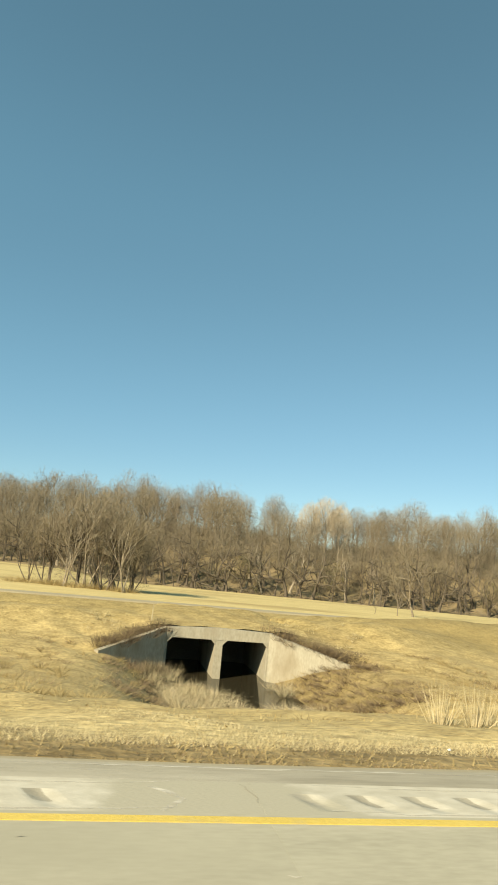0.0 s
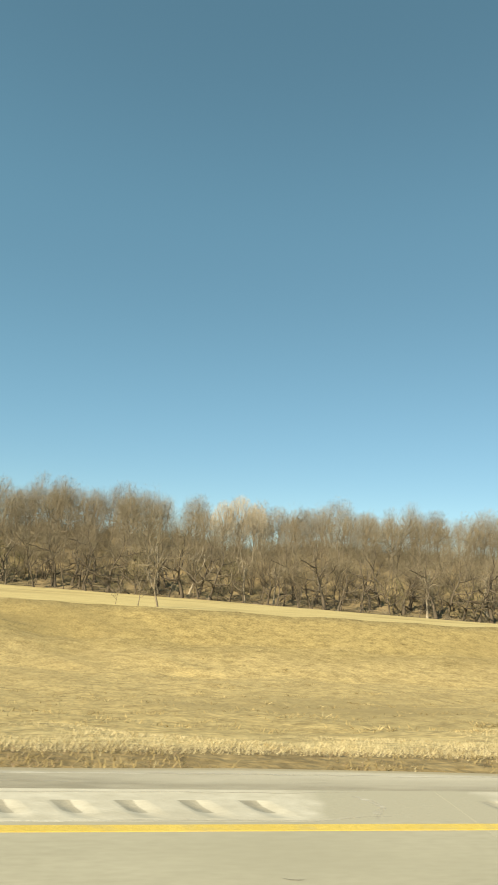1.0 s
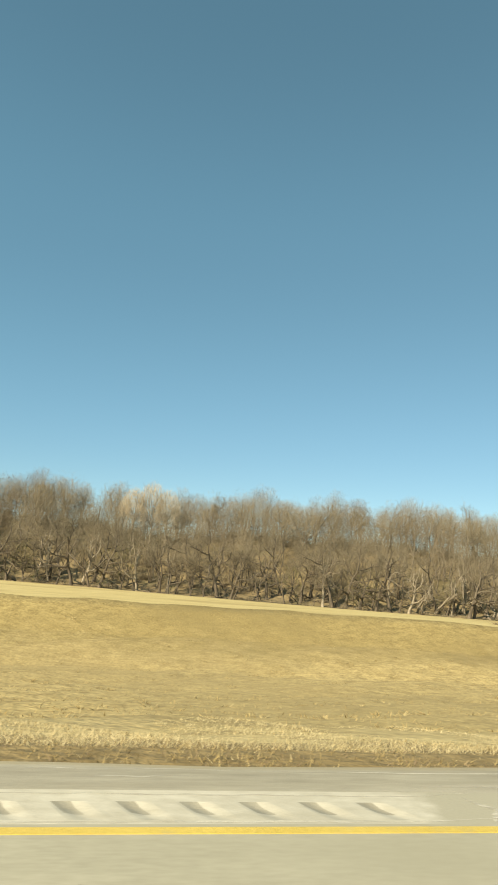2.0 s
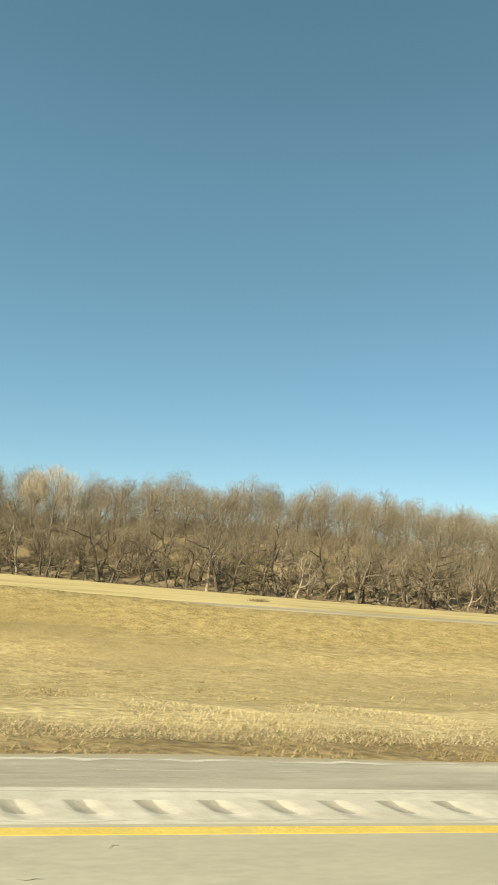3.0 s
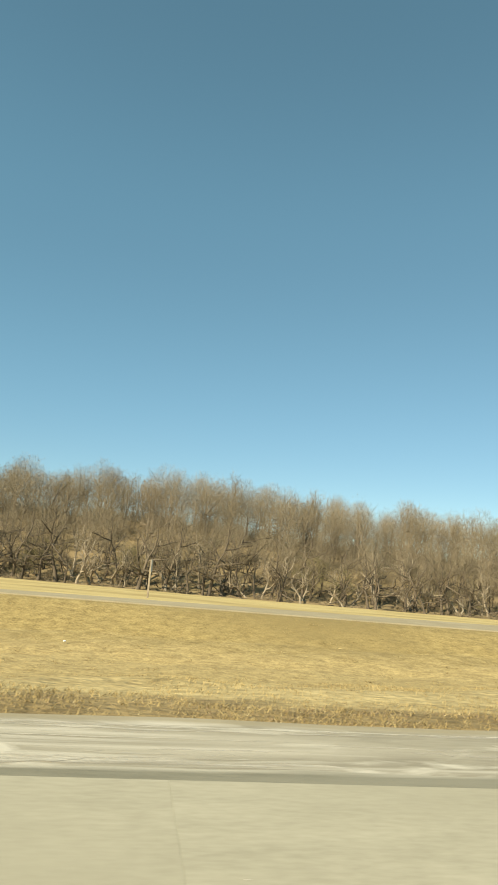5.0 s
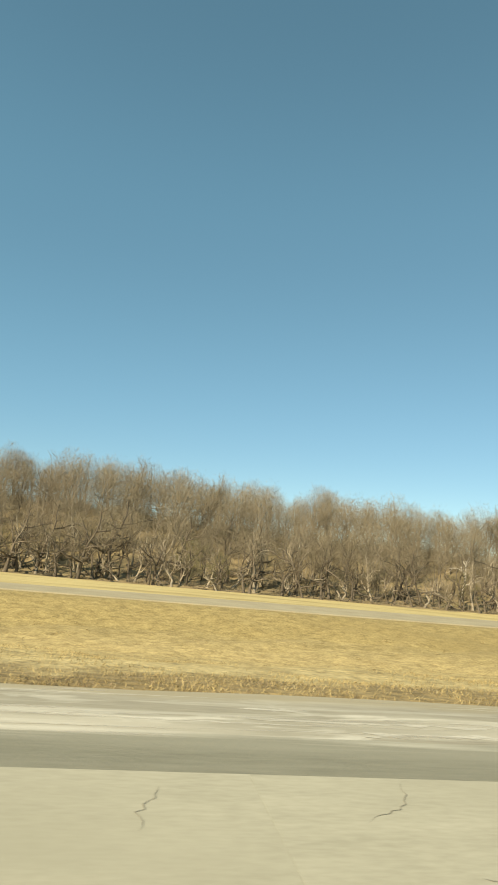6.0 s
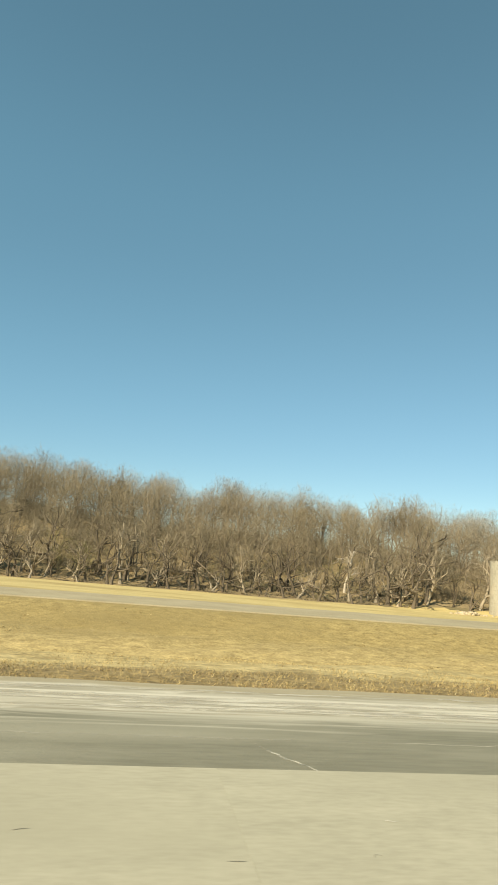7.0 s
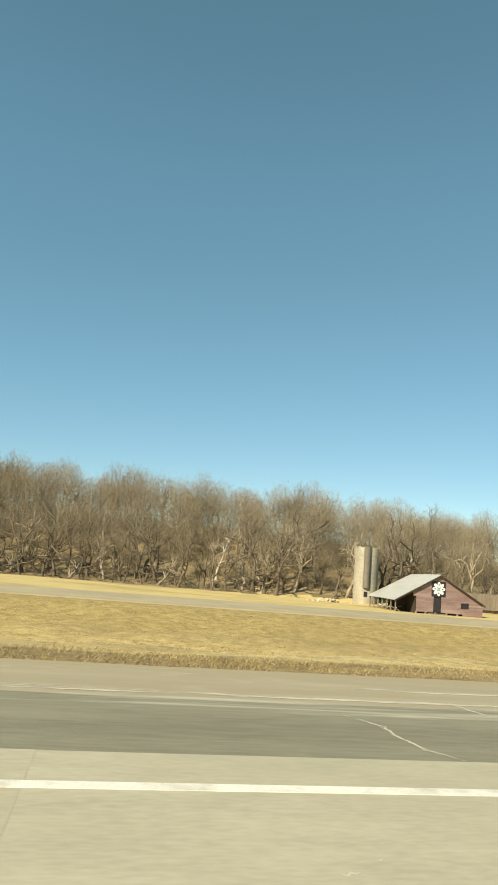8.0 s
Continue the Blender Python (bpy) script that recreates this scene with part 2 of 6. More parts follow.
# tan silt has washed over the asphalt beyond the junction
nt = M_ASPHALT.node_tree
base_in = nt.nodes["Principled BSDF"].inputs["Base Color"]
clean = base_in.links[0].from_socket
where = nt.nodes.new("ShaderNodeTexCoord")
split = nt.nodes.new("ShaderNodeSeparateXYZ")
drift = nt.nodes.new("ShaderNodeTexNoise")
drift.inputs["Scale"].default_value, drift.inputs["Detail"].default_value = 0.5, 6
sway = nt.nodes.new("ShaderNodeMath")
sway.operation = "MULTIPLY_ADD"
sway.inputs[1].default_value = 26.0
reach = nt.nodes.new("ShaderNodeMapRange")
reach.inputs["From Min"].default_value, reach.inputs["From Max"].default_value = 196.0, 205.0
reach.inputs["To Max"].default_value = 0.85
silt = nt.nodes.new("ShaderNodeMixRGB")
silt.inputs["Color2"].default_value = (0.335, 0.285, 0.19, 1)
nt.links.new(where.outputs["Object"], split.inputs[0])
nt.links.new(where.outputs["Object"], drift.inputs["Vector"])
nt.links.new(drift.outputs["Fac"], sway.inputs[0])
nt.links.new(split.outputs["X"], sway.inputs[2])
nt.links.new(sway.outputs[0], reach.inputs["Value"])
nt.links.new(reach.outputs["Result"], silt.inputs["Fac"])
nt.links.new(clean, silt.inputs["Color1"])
# chalky dust dragged into streaks and wisps over the widening shoulder
laid = []
for size_, stretch_, bend, lo_, hi_ in ((5.0, (0.05, 1.0, 1.0), 0.6, 0.50, 0.66), (2.6, (0.30, 1.0, 1.0), 1.6, 0.54, 0.68)):
    turned = nt.nodes.new("ShaderNodeMapping")
    turned.inputs["Scale"].default_value = stretch_
    turned.inputs["Rotation"].default_value = (0, 0, -0.02)
    nt.links.new(where.outputs["Object"], turned.inputs["Vector"])
    streak = nt.nodes.new("ShaderNodeTexNoise")
    streak.inputs["Scale"].default_value, streak.inputs["Detail"].default_value, streak.inputs["Distortion"].default_value = size_, 6, bend
    nt.links.new(turned.outputs["Vector"], streak.inputs["Vector"])
    cut = nt.nodes.new("ShaderNodeMapRange")
    cut.inputs["From Min"].default_value, cut.inputs["From Max"].default_value = lo_, hi_
    nt.links.new(streak.outputs["Fac"], cut.inputs["Value"])
    laid.append(cut.outputs["Result"])
most = nt.nodes.new("ShaderNodeMath")
most.operation = "MAXIMUM"
nt.links.new(laid[0], most.inputs[0])
nt.links.new(laid[1], most.inputs[1])
grade = most.outputs[0]
for lo_, hi_ in ((112.0, 122.0), (190.0, 180.0)):
    stretch_of = nt.nodes.new("ShaderNodeMapRange")
    stretch_of.inputs["From Min"].default_value, stretch_of.inputs["From Max"].default_value = lo_, hi_
    stretch_of.inputs["To Min"].default_value, stretch_of.inputs["To Max"].default_value = 0.12, 0.92
    nt.links.new(split.outputs["X"], stretch_of.inputs["Value"])
    held = nt.nodes.new("ShaderNodeMath")
    held.operation = "MULTIPLY"
    nt.links.new(grade, held.inputs[0])
    nt.links.new(stretch_of.outputs["Result"], held.inputs[1])
    grade = held.outputs[0]
chalked = nt.nodes.new("ShaderNodeMixRGB")
chalked.inputs["Color2"].default_value = (0.62, 0.58, 0.47, 1)
nt.links.new(grade, chalked.inputs["Fac"])
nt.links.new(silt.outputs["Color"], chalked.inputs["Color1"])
outward = nt.nodes.new("ShaderNodeAttribute")  # soil creeping in from the verge
outward.attribute_name = "across"
creep = nt.nodes.new("ShaderNodeMath")
creep.operation = "MULTIPLY_ADD"
creep.inputs[1].default_value = 0.22
nt.links.new(drift.outputs["Fac"], creep.inputs[0])
nt.links.new(outward.outputs["Fac"], creep.inputs[2])
soil_at = nt.nodes.new("ShaderNodeMapRange")
soil_at.inputs["From Min"].default_value, soil_at.inputs["From Max"].default_value = 0.96, 1.04
soil_at.inputs["To Max"].default_value = 0.85
nt.links.new(creep.outputs[0], soil_at.inputs["Value"])
soil = nt.nodes.new("ShaderNodeMixRGB")
soil.inputs["Color2"].default_value = (0.345, 0.295, 0.19, 1)
nt.links.new(soil_at.outputs["Result"], soil.inputs["Fac"])
nt.links.new(chalked.outputs["Color"], soil.inputs["Color1"])
nt.links.new(soil.outputs["Color"], base_in)

# the dark strip's outer edge is feathered by streaks of the same chalk
nt = M_SEALED.node_tree
base_in = nt.nodes["Principled BSDF"].inputs["Base Color"]
tar = base_in.links[0].from_socket
where = nt.nodes.new("ShaderNodeTexCoord")
turned = nt.nodes.new("ShaderNodeMapping")
turned.inputs["Scale"].default_value = (0.07, 1.0, 1.0)
streak = nt.nodes.new("ShaderNodeTexNoise")
streak.inputs["Scale"].default_value, streak.inputs["Detail"].default_value, streak.inputs["Distortion"].default_value = 6.0, 6, 0.8
nt.links.new(where.outputs["Object"], turned.inputs["Vector"])
nt.links.new(turned.outputs["Vector"], streak.inputs["Vector"])
outward = nt.nodes.new("ShaderNodeAttribute")
outward.attribute_name = "across"
rise = nt.nodes.new("ShaderNodeMath")
rise.operation = "MULTIPLY_ADD"
rise.inputs[1].default_value = 0.8
nt.links.new(outward.outputs["Fac"], rise.inputs[0])
nt.links.new(streak.outputs["Fac"], rise.inputs[2])
cut = nt.nodes.new("ShaderNodeMapRange")
cut.inputs["From Min"].default_value, cut.inputs["From Max"].default_value = 1.12, 1.36
cut.inputs["To Max"].default_value = 0.8
nt.links.new(rise.outputs[0], cut.inputs["Value"])
chalked = nt.nodes.new("ShaderNodeMixRGB")
chalked.inputs["Color2"].default_value = (0.50, 0.465, 0.365, 1)
nt.links.new(cut.outputs["Result"], chalked.inputs["Fac"])
nt.links.new(tar, chalked.inputs["Color1"])
nt.links.new(chalked.outputs["Color"], base_in)

# the milled stretch of each slab is scuffed pale, with slanting ragged ends
nt = M_PALE_SLAB.node_tree
base_in = nt.nodes["Principled BSDF"].inputs["Base Color"]
scuffed = base_in.links[0].from_socket
where = nt.nodes.new("ShaderNodeTexCoord")
split = nt.nodes.new("ShaderNodeSeparateXYZ")
ragged = nt.nodes.new("ShaderNodeTexNoise")
ragged.inputs["Scale"].default_value, ragged.inputs["Detail"].default_value = 5.0, 4
nt.links.new(where.outputs["Object"], split.inputs[0])
nt.links.new(where.outputs["Object"], ragged.inputs["Vector"])
ends = []
for slope_, lo_, hi_ in ((0.9, 1.62, 1.76), (-0.27, 0.66, 0.50)):
    slant = nt.nodes.new("ShaderNodeMath")
    slant.operation = "MULTIPLY_ADD"
    slant.inputs[1].default_value = slope_
    nt.links.new(split.outputs["Y"], slant.inputs[0])
    nt.links.new(split.outputs["X"], slant.inputs[2])
    shake = nt.nodes.new("ShaderNodeMath")
    shake.operation = "MULTIPLY_ADD"
    shake.inputs[1].default_value = 0.5
    nt.links.new(ragged.outputs["Fac"], shake.inputs[0])
    nt.links.new(slant.outputs[0], shake.inputs[2])
    reach = nt.nodes.new("ShaderNodeMapRange")
    reach.inputs["From Min"].default_value, reach.inputs["From Max"].default_value = lo_, hi_
    nt.links.new(shake.outputs[0], reach.inputs["Value"])
    ends.append(reach)
inside = nt.nodes.new("ShaderNodeMath")
inside.operation = "MULTIPLY"
for k in (0, 1):
    nt.links.new(ends[k].outputs["Result"], inside.inputs[k])
plain = nt.nodes.new("ShaderNodeMixRGB")
plain.inputs["Color1"].default_value = (0.395, 0.365, 0.272, 1)
nt.links.new(inside.outputs[0], plain.inputs["Fac"])
nt.links.new(scuffed, plain.inputs["Color2"])
nt.links.new(plain.outputs["Color"], base_in)

# dust lies thin: it lets the surface below show through
nt = M_DUST.node_tree
thin = nt.nodes.new("ShaderNodeBsdfTransparent")
blend = nt.nodes.new("ShaderNodeMixShader")
veil = nt.nodes.new("ShaderNodeTexNoise")
veil.inputs["Scale"].default_value, veil.inputs["Detail"].default_value = 15.0, 6
span = nt.nodes.new("ShaderNodeMapRange")
span.inputs["From Min"].default_value, span.inputs["From Max"].default_value = 0.36, 0.60
span.inputs["To Max"].default_value = 0.92
where = nt.nodes.new("ShaderNodeTexCoord")
squash = nt.nodes.new("ShaderNodeMapping")
squash.inputs["Scale"].default_value = (0.08, 1, 1)
nt.links.new(where.outputs["Object"], squash.inputs["Vector"])
nt.links.new(squash.outputs["Vector"], veil.inputs["Vector"])
nt.links.new(veil.outputs["Fac"], span.inputs["Value"])
nt.links.new(span.outputs["Result"], blend.inputs["Fac"])
nt.links.new(thin.outputs[0], blend.inputs[1])
nt.links.new(nt.nodes["Principled BSDF"].outputs[0], blend.inputs[2])
nt.links.new(blend.outputs[0], nt.nodes["Material Output"].inputs["Surface"])

M_WATER = bpy.data.materials.new("still_ditch_water")
M_WATER.use_nodes = True
wb = M_WATER.node_tree.nodes["Principled BSDF"]
wb.inputs["Base Color"].default_value = (0.035, 0.03, 0.018, 1)
wb.inputs["Roughness"].default_value = 0.06
wb.inputs["IOR"].default_value = 1.33
wv_noise = M_WATER.node_tree.nodes.new("ShaderNodeTexNoise")
wv_noise.inputs["Scale"].default_value = 3.0
wv_bump = M_WATER.node_tree.nodes.new("ShaderNodeBump")
wv_bump.inputs["Strength"].default_value, wv_bump.inputs["Distance"].default_value = 0.15, 0.02
M_WATER.node_tree.links.new(wv_noise.outputs["Fac"], wv_bump.inputs["Height"])
M_WATER.node_tree.links.new(wv_bump.outputs["Normal"], wb.inputs["Normal"])


# ---------------------------------------------------------------- building helpers
def mesh_of(name, verts, faces, mats, index=None, smooth=False):
    me = bpy.data.meshes.new(name)
    me.from_pydata([tuple(v) for v in verts], [], [tuple(f) for f in faces])
    for m in mats if isinstance(mats, (list, tuple)) else (mats,):
        me.materials.append(m)
    if index is not None:
        me.polygons.foreach_set("material_index", index)
    if smooth:
        me.polygons.foreach_set("use_smooth", [True] * len(me.polygons))
    me.update()
    return me


def tri_mesh(name, v, mat):
    """A mesh of loose triangles from an array (n, 3, 3)."""
    n = len(v)
    me = bpy.data.meshes.new(name)
    me.vertices.add(3 * n)
    me.vertices.foreach_set("co", np.ascontiguousarray(v, dtype=np.float32).ravel())
    me.loops.add(3 * n)
    me.loops.foreach_set("vertex_index", np.arange(3 * n, dtype=np.int32))
    me.polygons.add(n)
    me.polygons.foreach_set("loop_start", np.arange(0, 3 * n, 3, dtype=np.int32))
    me.materials.append(mat)
    me.update(calc_edges=True)
    return me


def part(name, data, mat, parent=None, label=""):
    """One mesh object from a bmesh, a mesh or (verts, faces), under its thing."""
    if isinstance(data, bmesh.types.BMesh):
        me = bpy.data.meshes.new(name)
        bmesh.ops.recalc_face_normals(data, faces=data.faces[:])
        data.to_mesh(me)
        data.free()
        me.materials.append(mat)
    elif isinstance(data, tuple):
        me = mesh_of(name, data[0], data[1], mat)
    else:
        me = data
    ob = new(name, me)
    if parent:
        ob.parent = parent
    return tagged(ob, label)


def thing(name, label, category, at=(0, 0, 0), turn=0.0, group="", kind=""):
    ob = new(name)
    ob.empty_display_size = 0.3
    ob.matrix_basis = pose(*at, 0, 0, turn)
    return tagged(ob, label, category, group, kind)


def box(bm, lo, hi, bevel=0.0, m=None):
    """A box between two corners, its edges bevelled."""
    lo, hi = Vector(lo), Vector(hi)
    made = bmesh.ops.create_cube(bm, size=1.0, matrix=Matrix.Translation((lo + hi) / 2) @ Matrix.Diagonal((*(hi - lo), 1)))
    vs = made["verts"]
    if bevel:
        es = list({e for v in vs for e in v.link_edges})
        out = bmesh.ops.bevel(bm, geom=es, offset=bevel, segments=1, affect="EDGES")
        vs = list({v for f in out["faces"] for v in f.verts} | {v for v in vs if v.is_valid})
    if m is not None:
        bmesh.ops.transform(bm, matrix=m, verts=vs)
    return vs


def tube(pts, radii, sides, cap=False):
    """A tapered tube through points, as arrays."""
    pts = np.asarray(pts, float)
    n = len(pts)
    d = np.gradient(pts, axis=0)
    d /= np.linalg.norm(d, axis=1)[:, None] + 1e-9
    ref = np.array((0.0, 0.0, 1.0)) if abs(d[0][2]) < 0.9 else np.array((1.0, 0.0, 0.0))
    u = np.cross(d, ref)
    u /= np.linalg.norm(u, axis=1)[:, None] + 1e-9
    w = np.cross(d, u)
    a = np.arange(sides) * 2 * math.pi / sides
    v = pts[:, None] + np.asarray(radii)[:, None, None] * (np.cos(a)[None, :, None] * u[:, None] + np.sin(a)[None, :, None] * w[:, None])
    f = [(i * sides + j, i * sides + (j + 1) % sides, (i + 1) * sides + (j + 1) % sides, (i + 1) * sides + j) for i in range(n - 1) for j in range(sides)]
    if cap:
        f += [tuple(range(sides))[::-1], tuple((n - 1) * sides + j for j in range(sides))]
    return v.reshape(-1, 3), f


class Pile:
    """Collects many small pieces into one mesh."""
    def __init__(self):
        self.v, self.f, self.n = [], [], 0

    def add(self, v, f):
        self.v.append(np.asarray(v, float))
        self.f += [tuple(i + self.n for i in q) for q in f]
        self.n += len(v)
        return self

    def data(self):
        return np.concatenate(self.v), self.f


# ---------------------------------------------------------------- the lie of the land
def curve_at(x, knots):
    xs, ys = zip(*knots)
    return np.interp(x, xs, ys)


EDGE = [(-400, 4.02), (10, 4.03), (40, 4.09), (62, 4.22), (103, 4.32), (129, 5.1), (137, 5.35), (145, 5.6), (160, 5.95), (174, 6.2), (186, 6.47), (200, 6.7), (240, 7.2), (420, 7.2)]
DARK = [(112, 3.66), (122, 3.85), (131, 3.92), (137, 4.0), (148, 4.4), (160, 4.55), (173, 5.0), (186, 5.2), (260, 5.25)]
FOOT = [(-400, 190), (-60, 158), (50, 147), (82, 139), (111, 133), (139, 126), (177, 122.5), (200, 120.5), (222, 117.5), (232, 110), (240, 108), (262, 108), (292, 116), (700, 150)]
CREST = [(-400, 5), (-15, 6), (0, 8), (45, 7.5), (62, 5.0), (85, 7.5), (115, 7.5), (140, 7.5), (165, 4.8), (190, 3.8), (215, 3.2), (240, 2.2), (260, 0.8), (500, 0)]
FOOT_Z = [(-400, -2), (-20, -4.4), (-9, -4.7), (4, -6.5), (60, -7.0), (100, -7.3), (200, -7.4), (225, -7.3), (240, -7.2), (260, -7.3), (700, -7)]


def smooth(a, b, x):
    t = np.clip((x - a) / (b - a), 0, 1)
    return t * t * (3 - 2 * t)


def far_road_z(x, y=42.0):
    tilt = -0.058 + 0.042 * smooth(95, 165, x)
    return -1.99 - 0.004 * x + 0.16 * smooth(30, 90, x) + tilt * (y - 42.0)


def land_wide(x, y):
    """Height of the ground, for arrays of x and y."""
    x, y = np.broadcast_arrays(np.asarray(x, float), np.asarray(y, float))
    e = curve_at(x, EDGE)
    road = far_road_z(x)
    low = -3.25 - 0.001 * x
    berm = (0.40 * smooth(10.8, 14.5, x) + 0.42 * smooth(13, 24, x)) * (1 - smooth(66, 96, x))
    dip = 0.17 * (1 - smooth(55, 75, x))
    mid = np.select([y < e + 0.6, y < e + 3.2, y < e + 5.2, y < 13, y < 20, y < 27, y < 33, y < 38.2],
                    [-0.10 - 0 * x, -0.10 - (0.30 + dip) * (y - e - 0.6) / 2.6, -0.40 - dip - (0.55 - 0.35 * dip) * (y - e - 3.2) / 2.0, 0 * x, 0 * x, 0 * x, 0 * x, 0 * x], 0)
    pts = np.stack([e + 5.2, np.full_like(e, 15.0), np.full_like(e, 21.0), np.full_like(e, 27.0), np.full_like(e, 33.0), np.full_like(e, 37.6)])
    hts = np.stack([-0.95 - 0.65 * dip, -2.0 + 0 * e, -2.85 + 0 * e, low, low + 0.15 + 0.5 * berm, far_road_z(x, 38.6) - 0.08 + berm])
    prof = np.zeros_like(y)
    for i in range(5):
        t = (y - pts[i]) / (pts[i + 1] - pts[i])
        s = (t >= 0) & (t < 1)
        prof = np.where(s, hts[i] + (hts[i + 1] - hts[i]) * t, prof)
    near = np.where(y < e + 5.2, mid, prof)
    # the culvert's outlet ditch
    off = np.abs(x - 8.15)
    floor = np.exp(-(np.clip(off - 1.6, 0, 99) / 2.9) ** 2) * smooth(12.5, 19, y)
    behind = y - (33.5 - 1.03 * np.clip(off - 2.5, 0, 3.3))
    fill = np.minimum(-2.54 - 0.24 * np.clip(off - 2.9, 0, 9) + 0.11 * np.clip(behind, 0, 9), road + 0.05)
    banked = np.where((off < 6.2) & (behind > 0.5), np.maximum(near, fill), near)
    near = np.where(behind > 0.5, banked, near - 2.2 * floor)
    under = far_road_z(x, y) - 0.07
    foot, fz, cz = curve_at(x, FOOT), curve_at(x, FOOT_Z), curve_at(x, CREST)
    strip = (road - 0.25) + (fz - road + 0.25) * np.clip((y - 47) / (foot - 47), 0, 1) ** (1 - 0.55 * smooth(150, 228, x))
    hill = fz + (cz - fz) * smooth(-2, 52, y - foot) - 0.006 * np.clip(y - foot - 60, 0, 2000)
    z = np.where(y < 37.6, near, np.where(y < 46.6, under, np.where(y < foot, strip, np.maximum(hill, fz))))
    right = np.where(y < -12, -0.1 - np.clip((-12 - y) * 0.12, 0, 3.0), -0.12)
    z = np.where(y < e - 0.05, right, z)
    return z


SHRINK, PIVOT = 0.9, (2.446, 0.0, 1.183)


def land(x, y):
    """Height of the ground; the culvert's hollow lies a little nearer and shallower than the broad median."""
    x, y = np.broadcast_arrays(np.asarray(x, float), np.asarray(y, float))
    w = smooth(13, 17, y) * (1 - smooth(32, 37, y)) * smooth(-40, -22, x) * (1 - smooth(15, 25, x))
    local = PIVOT[2] + SHRINK * (land_wide(PIVOT[0] + (x - PIVOT[0]) / SHRINK, y / SHRINK) - PIVOT[2])
    return (1 - w) * land_wide(x, y) + w * local


def land_at(x, y):
    return float(land(x, y))


def bumps(x, y):
    return 0.10 * np.sin(x * 0.9 + 1.3 * np.sin(y * 0.7)) * np.sin(y * 1.1 + x * 0.23) + 0.05 * np.sin(x * 2.7 + y * 1.9)


# ---------------------------------------------------------------- ground
gx = np.unique(np.concatenate([np.linspace(-1500, -120, 24), np.linspace(-120, -12, 28), np.arange(-12, 0, 0.8), np.arange(0, 17.1, 0.35), np.arange(17.8, 30, 0.8), np.arange(30, 262, 1.6), np.linspace(262, 420, 40), np.linspace(420, 1700, 20)]))
gy = np.unique(np.concatenate([np.linspace(-1200, -60, 14), np.linspace(-60, -13, 10), [-11.5, -5, 0, 3.0], np.arange(3.7, 4.9, 0.15), np.arange(5.0, 15, 0.42), np.arange(15, 27, 0.8), np.arange(27, 36, 0.3), np.arange(36, 48, 0.9), np.arange(48, 105, 3.0), np.arange(105, 152, 1.1), np.arange(152, 200, 4.0), np.linspace(200, 500, 20), np.linspace(500, 3000, 12)]))
GX, GY = np.meshgrid(gx, gy)
GZ = land(GX, GY)
e_here = curve_at(GX, EDGE)
rough_here = smooth(0.8, 3.0, GY - e_here) * (1 - smooth(36, 38, GY)) + smooth(48, 55, GY)
GZ = GZ + bumps(GX, GY) * np.clip(rough_here, 0, 1) * np.where(GY > 46, 0.2 + 1.2 * smooth(2, 14, GY - curve_at(GX, FOOT)), 0.8)
nx, ny = len(gx), len(gy)
gv = np.stack([GX, GY, GZ], -1).reshape(-1, 3)
gf, gi = [], []
for j in range(ny - 1):
    for i in range(nx - 1):
        if 5.15 < (gx[i] + gx[i + 1]) / 2 < 10.01 and 29.88 < (gy[j] + gy[j + 1]) / 2 < 34.85:
            continue
        gf.append((j * nx + i, j * nx + i + 1, (j + 1) * nx + i + 1, (j + 1) * nx + i))
        cx, cy = (gx[i] + gx[i + 1]) / 2, (gy[j] + gy[j + 1]) / 2
        foot = curve_at(cx, FOOT) + 1.2 * math.sin(cx * 0.21) + 1.0 * math.sin(cx * 0.9 + 1.0)
        gi.append(2 if cy > foot - 4 + 9 * (222 < cx < 272) - 4 * (50 < cx < 135) else 1 if cy > 46 else 3 if cy < curve_at(cx, EDGE) - 0.1 and cy > 0 else 0)
ground = new("ground", mesh_of("ground", gv, gf, [M_MEDIAN, M_MEADOW, M_LITTER, M_GRAVEL], gi, True))
reach_from = ground.data.attributes.new("edge_distance", "FLOAT", "POINT")
reach_from.data.foreach_set("value", (GY - e_here).astype(np.float32).ravel())
ditch = np.exp(-((GX - 8.6) / 5.2) ** 4) * smooth(18, 22, GY) * (1 - smooth(30.5, 32.5, GY)) * (0.85 + 0.15 * np.sin(2.3 * GX + 1.1 * GY))
ground.data.attributes.new("damp", "FLOAT", "POINT").data.foreach_set("value", ditch.astype(np.float32).ravel())
tagged(ground, "dry winter grassland sloping from the highway to a wooded hill", "ground", kind="structure")


# ---------------------------------------------------------------- pavements
def strip_mesh(xs, near, far, top, depth, name, mat):
    """A slab along the highway between two edges given as functions of x, with its sides."""
    v, f = [], []
    for x in xs:
        a, b = near(x), far(x)
        v += [(x, a, top(x, a)), (x, b, top(x, b)), (x, b, top(x, b) - depth), (x, a, top(x, a) - depth)]
    for i in range(len(xs) - 1):
        k = 4 * i
        f += [(k, k + 4, k + 5, k + 1), (k + 1, k + 5, k + 6, k + 2), (k + 2, k + 6, k + 7, k + 3), (k + 3, k + 7, k + 4, k)]
    f += [(0, 1, 2, 3), tuple(4 * (len(xs) - 1) + j for j in (3, 2, 1, 0))]
    return mesh_of(name, v, f, mat)


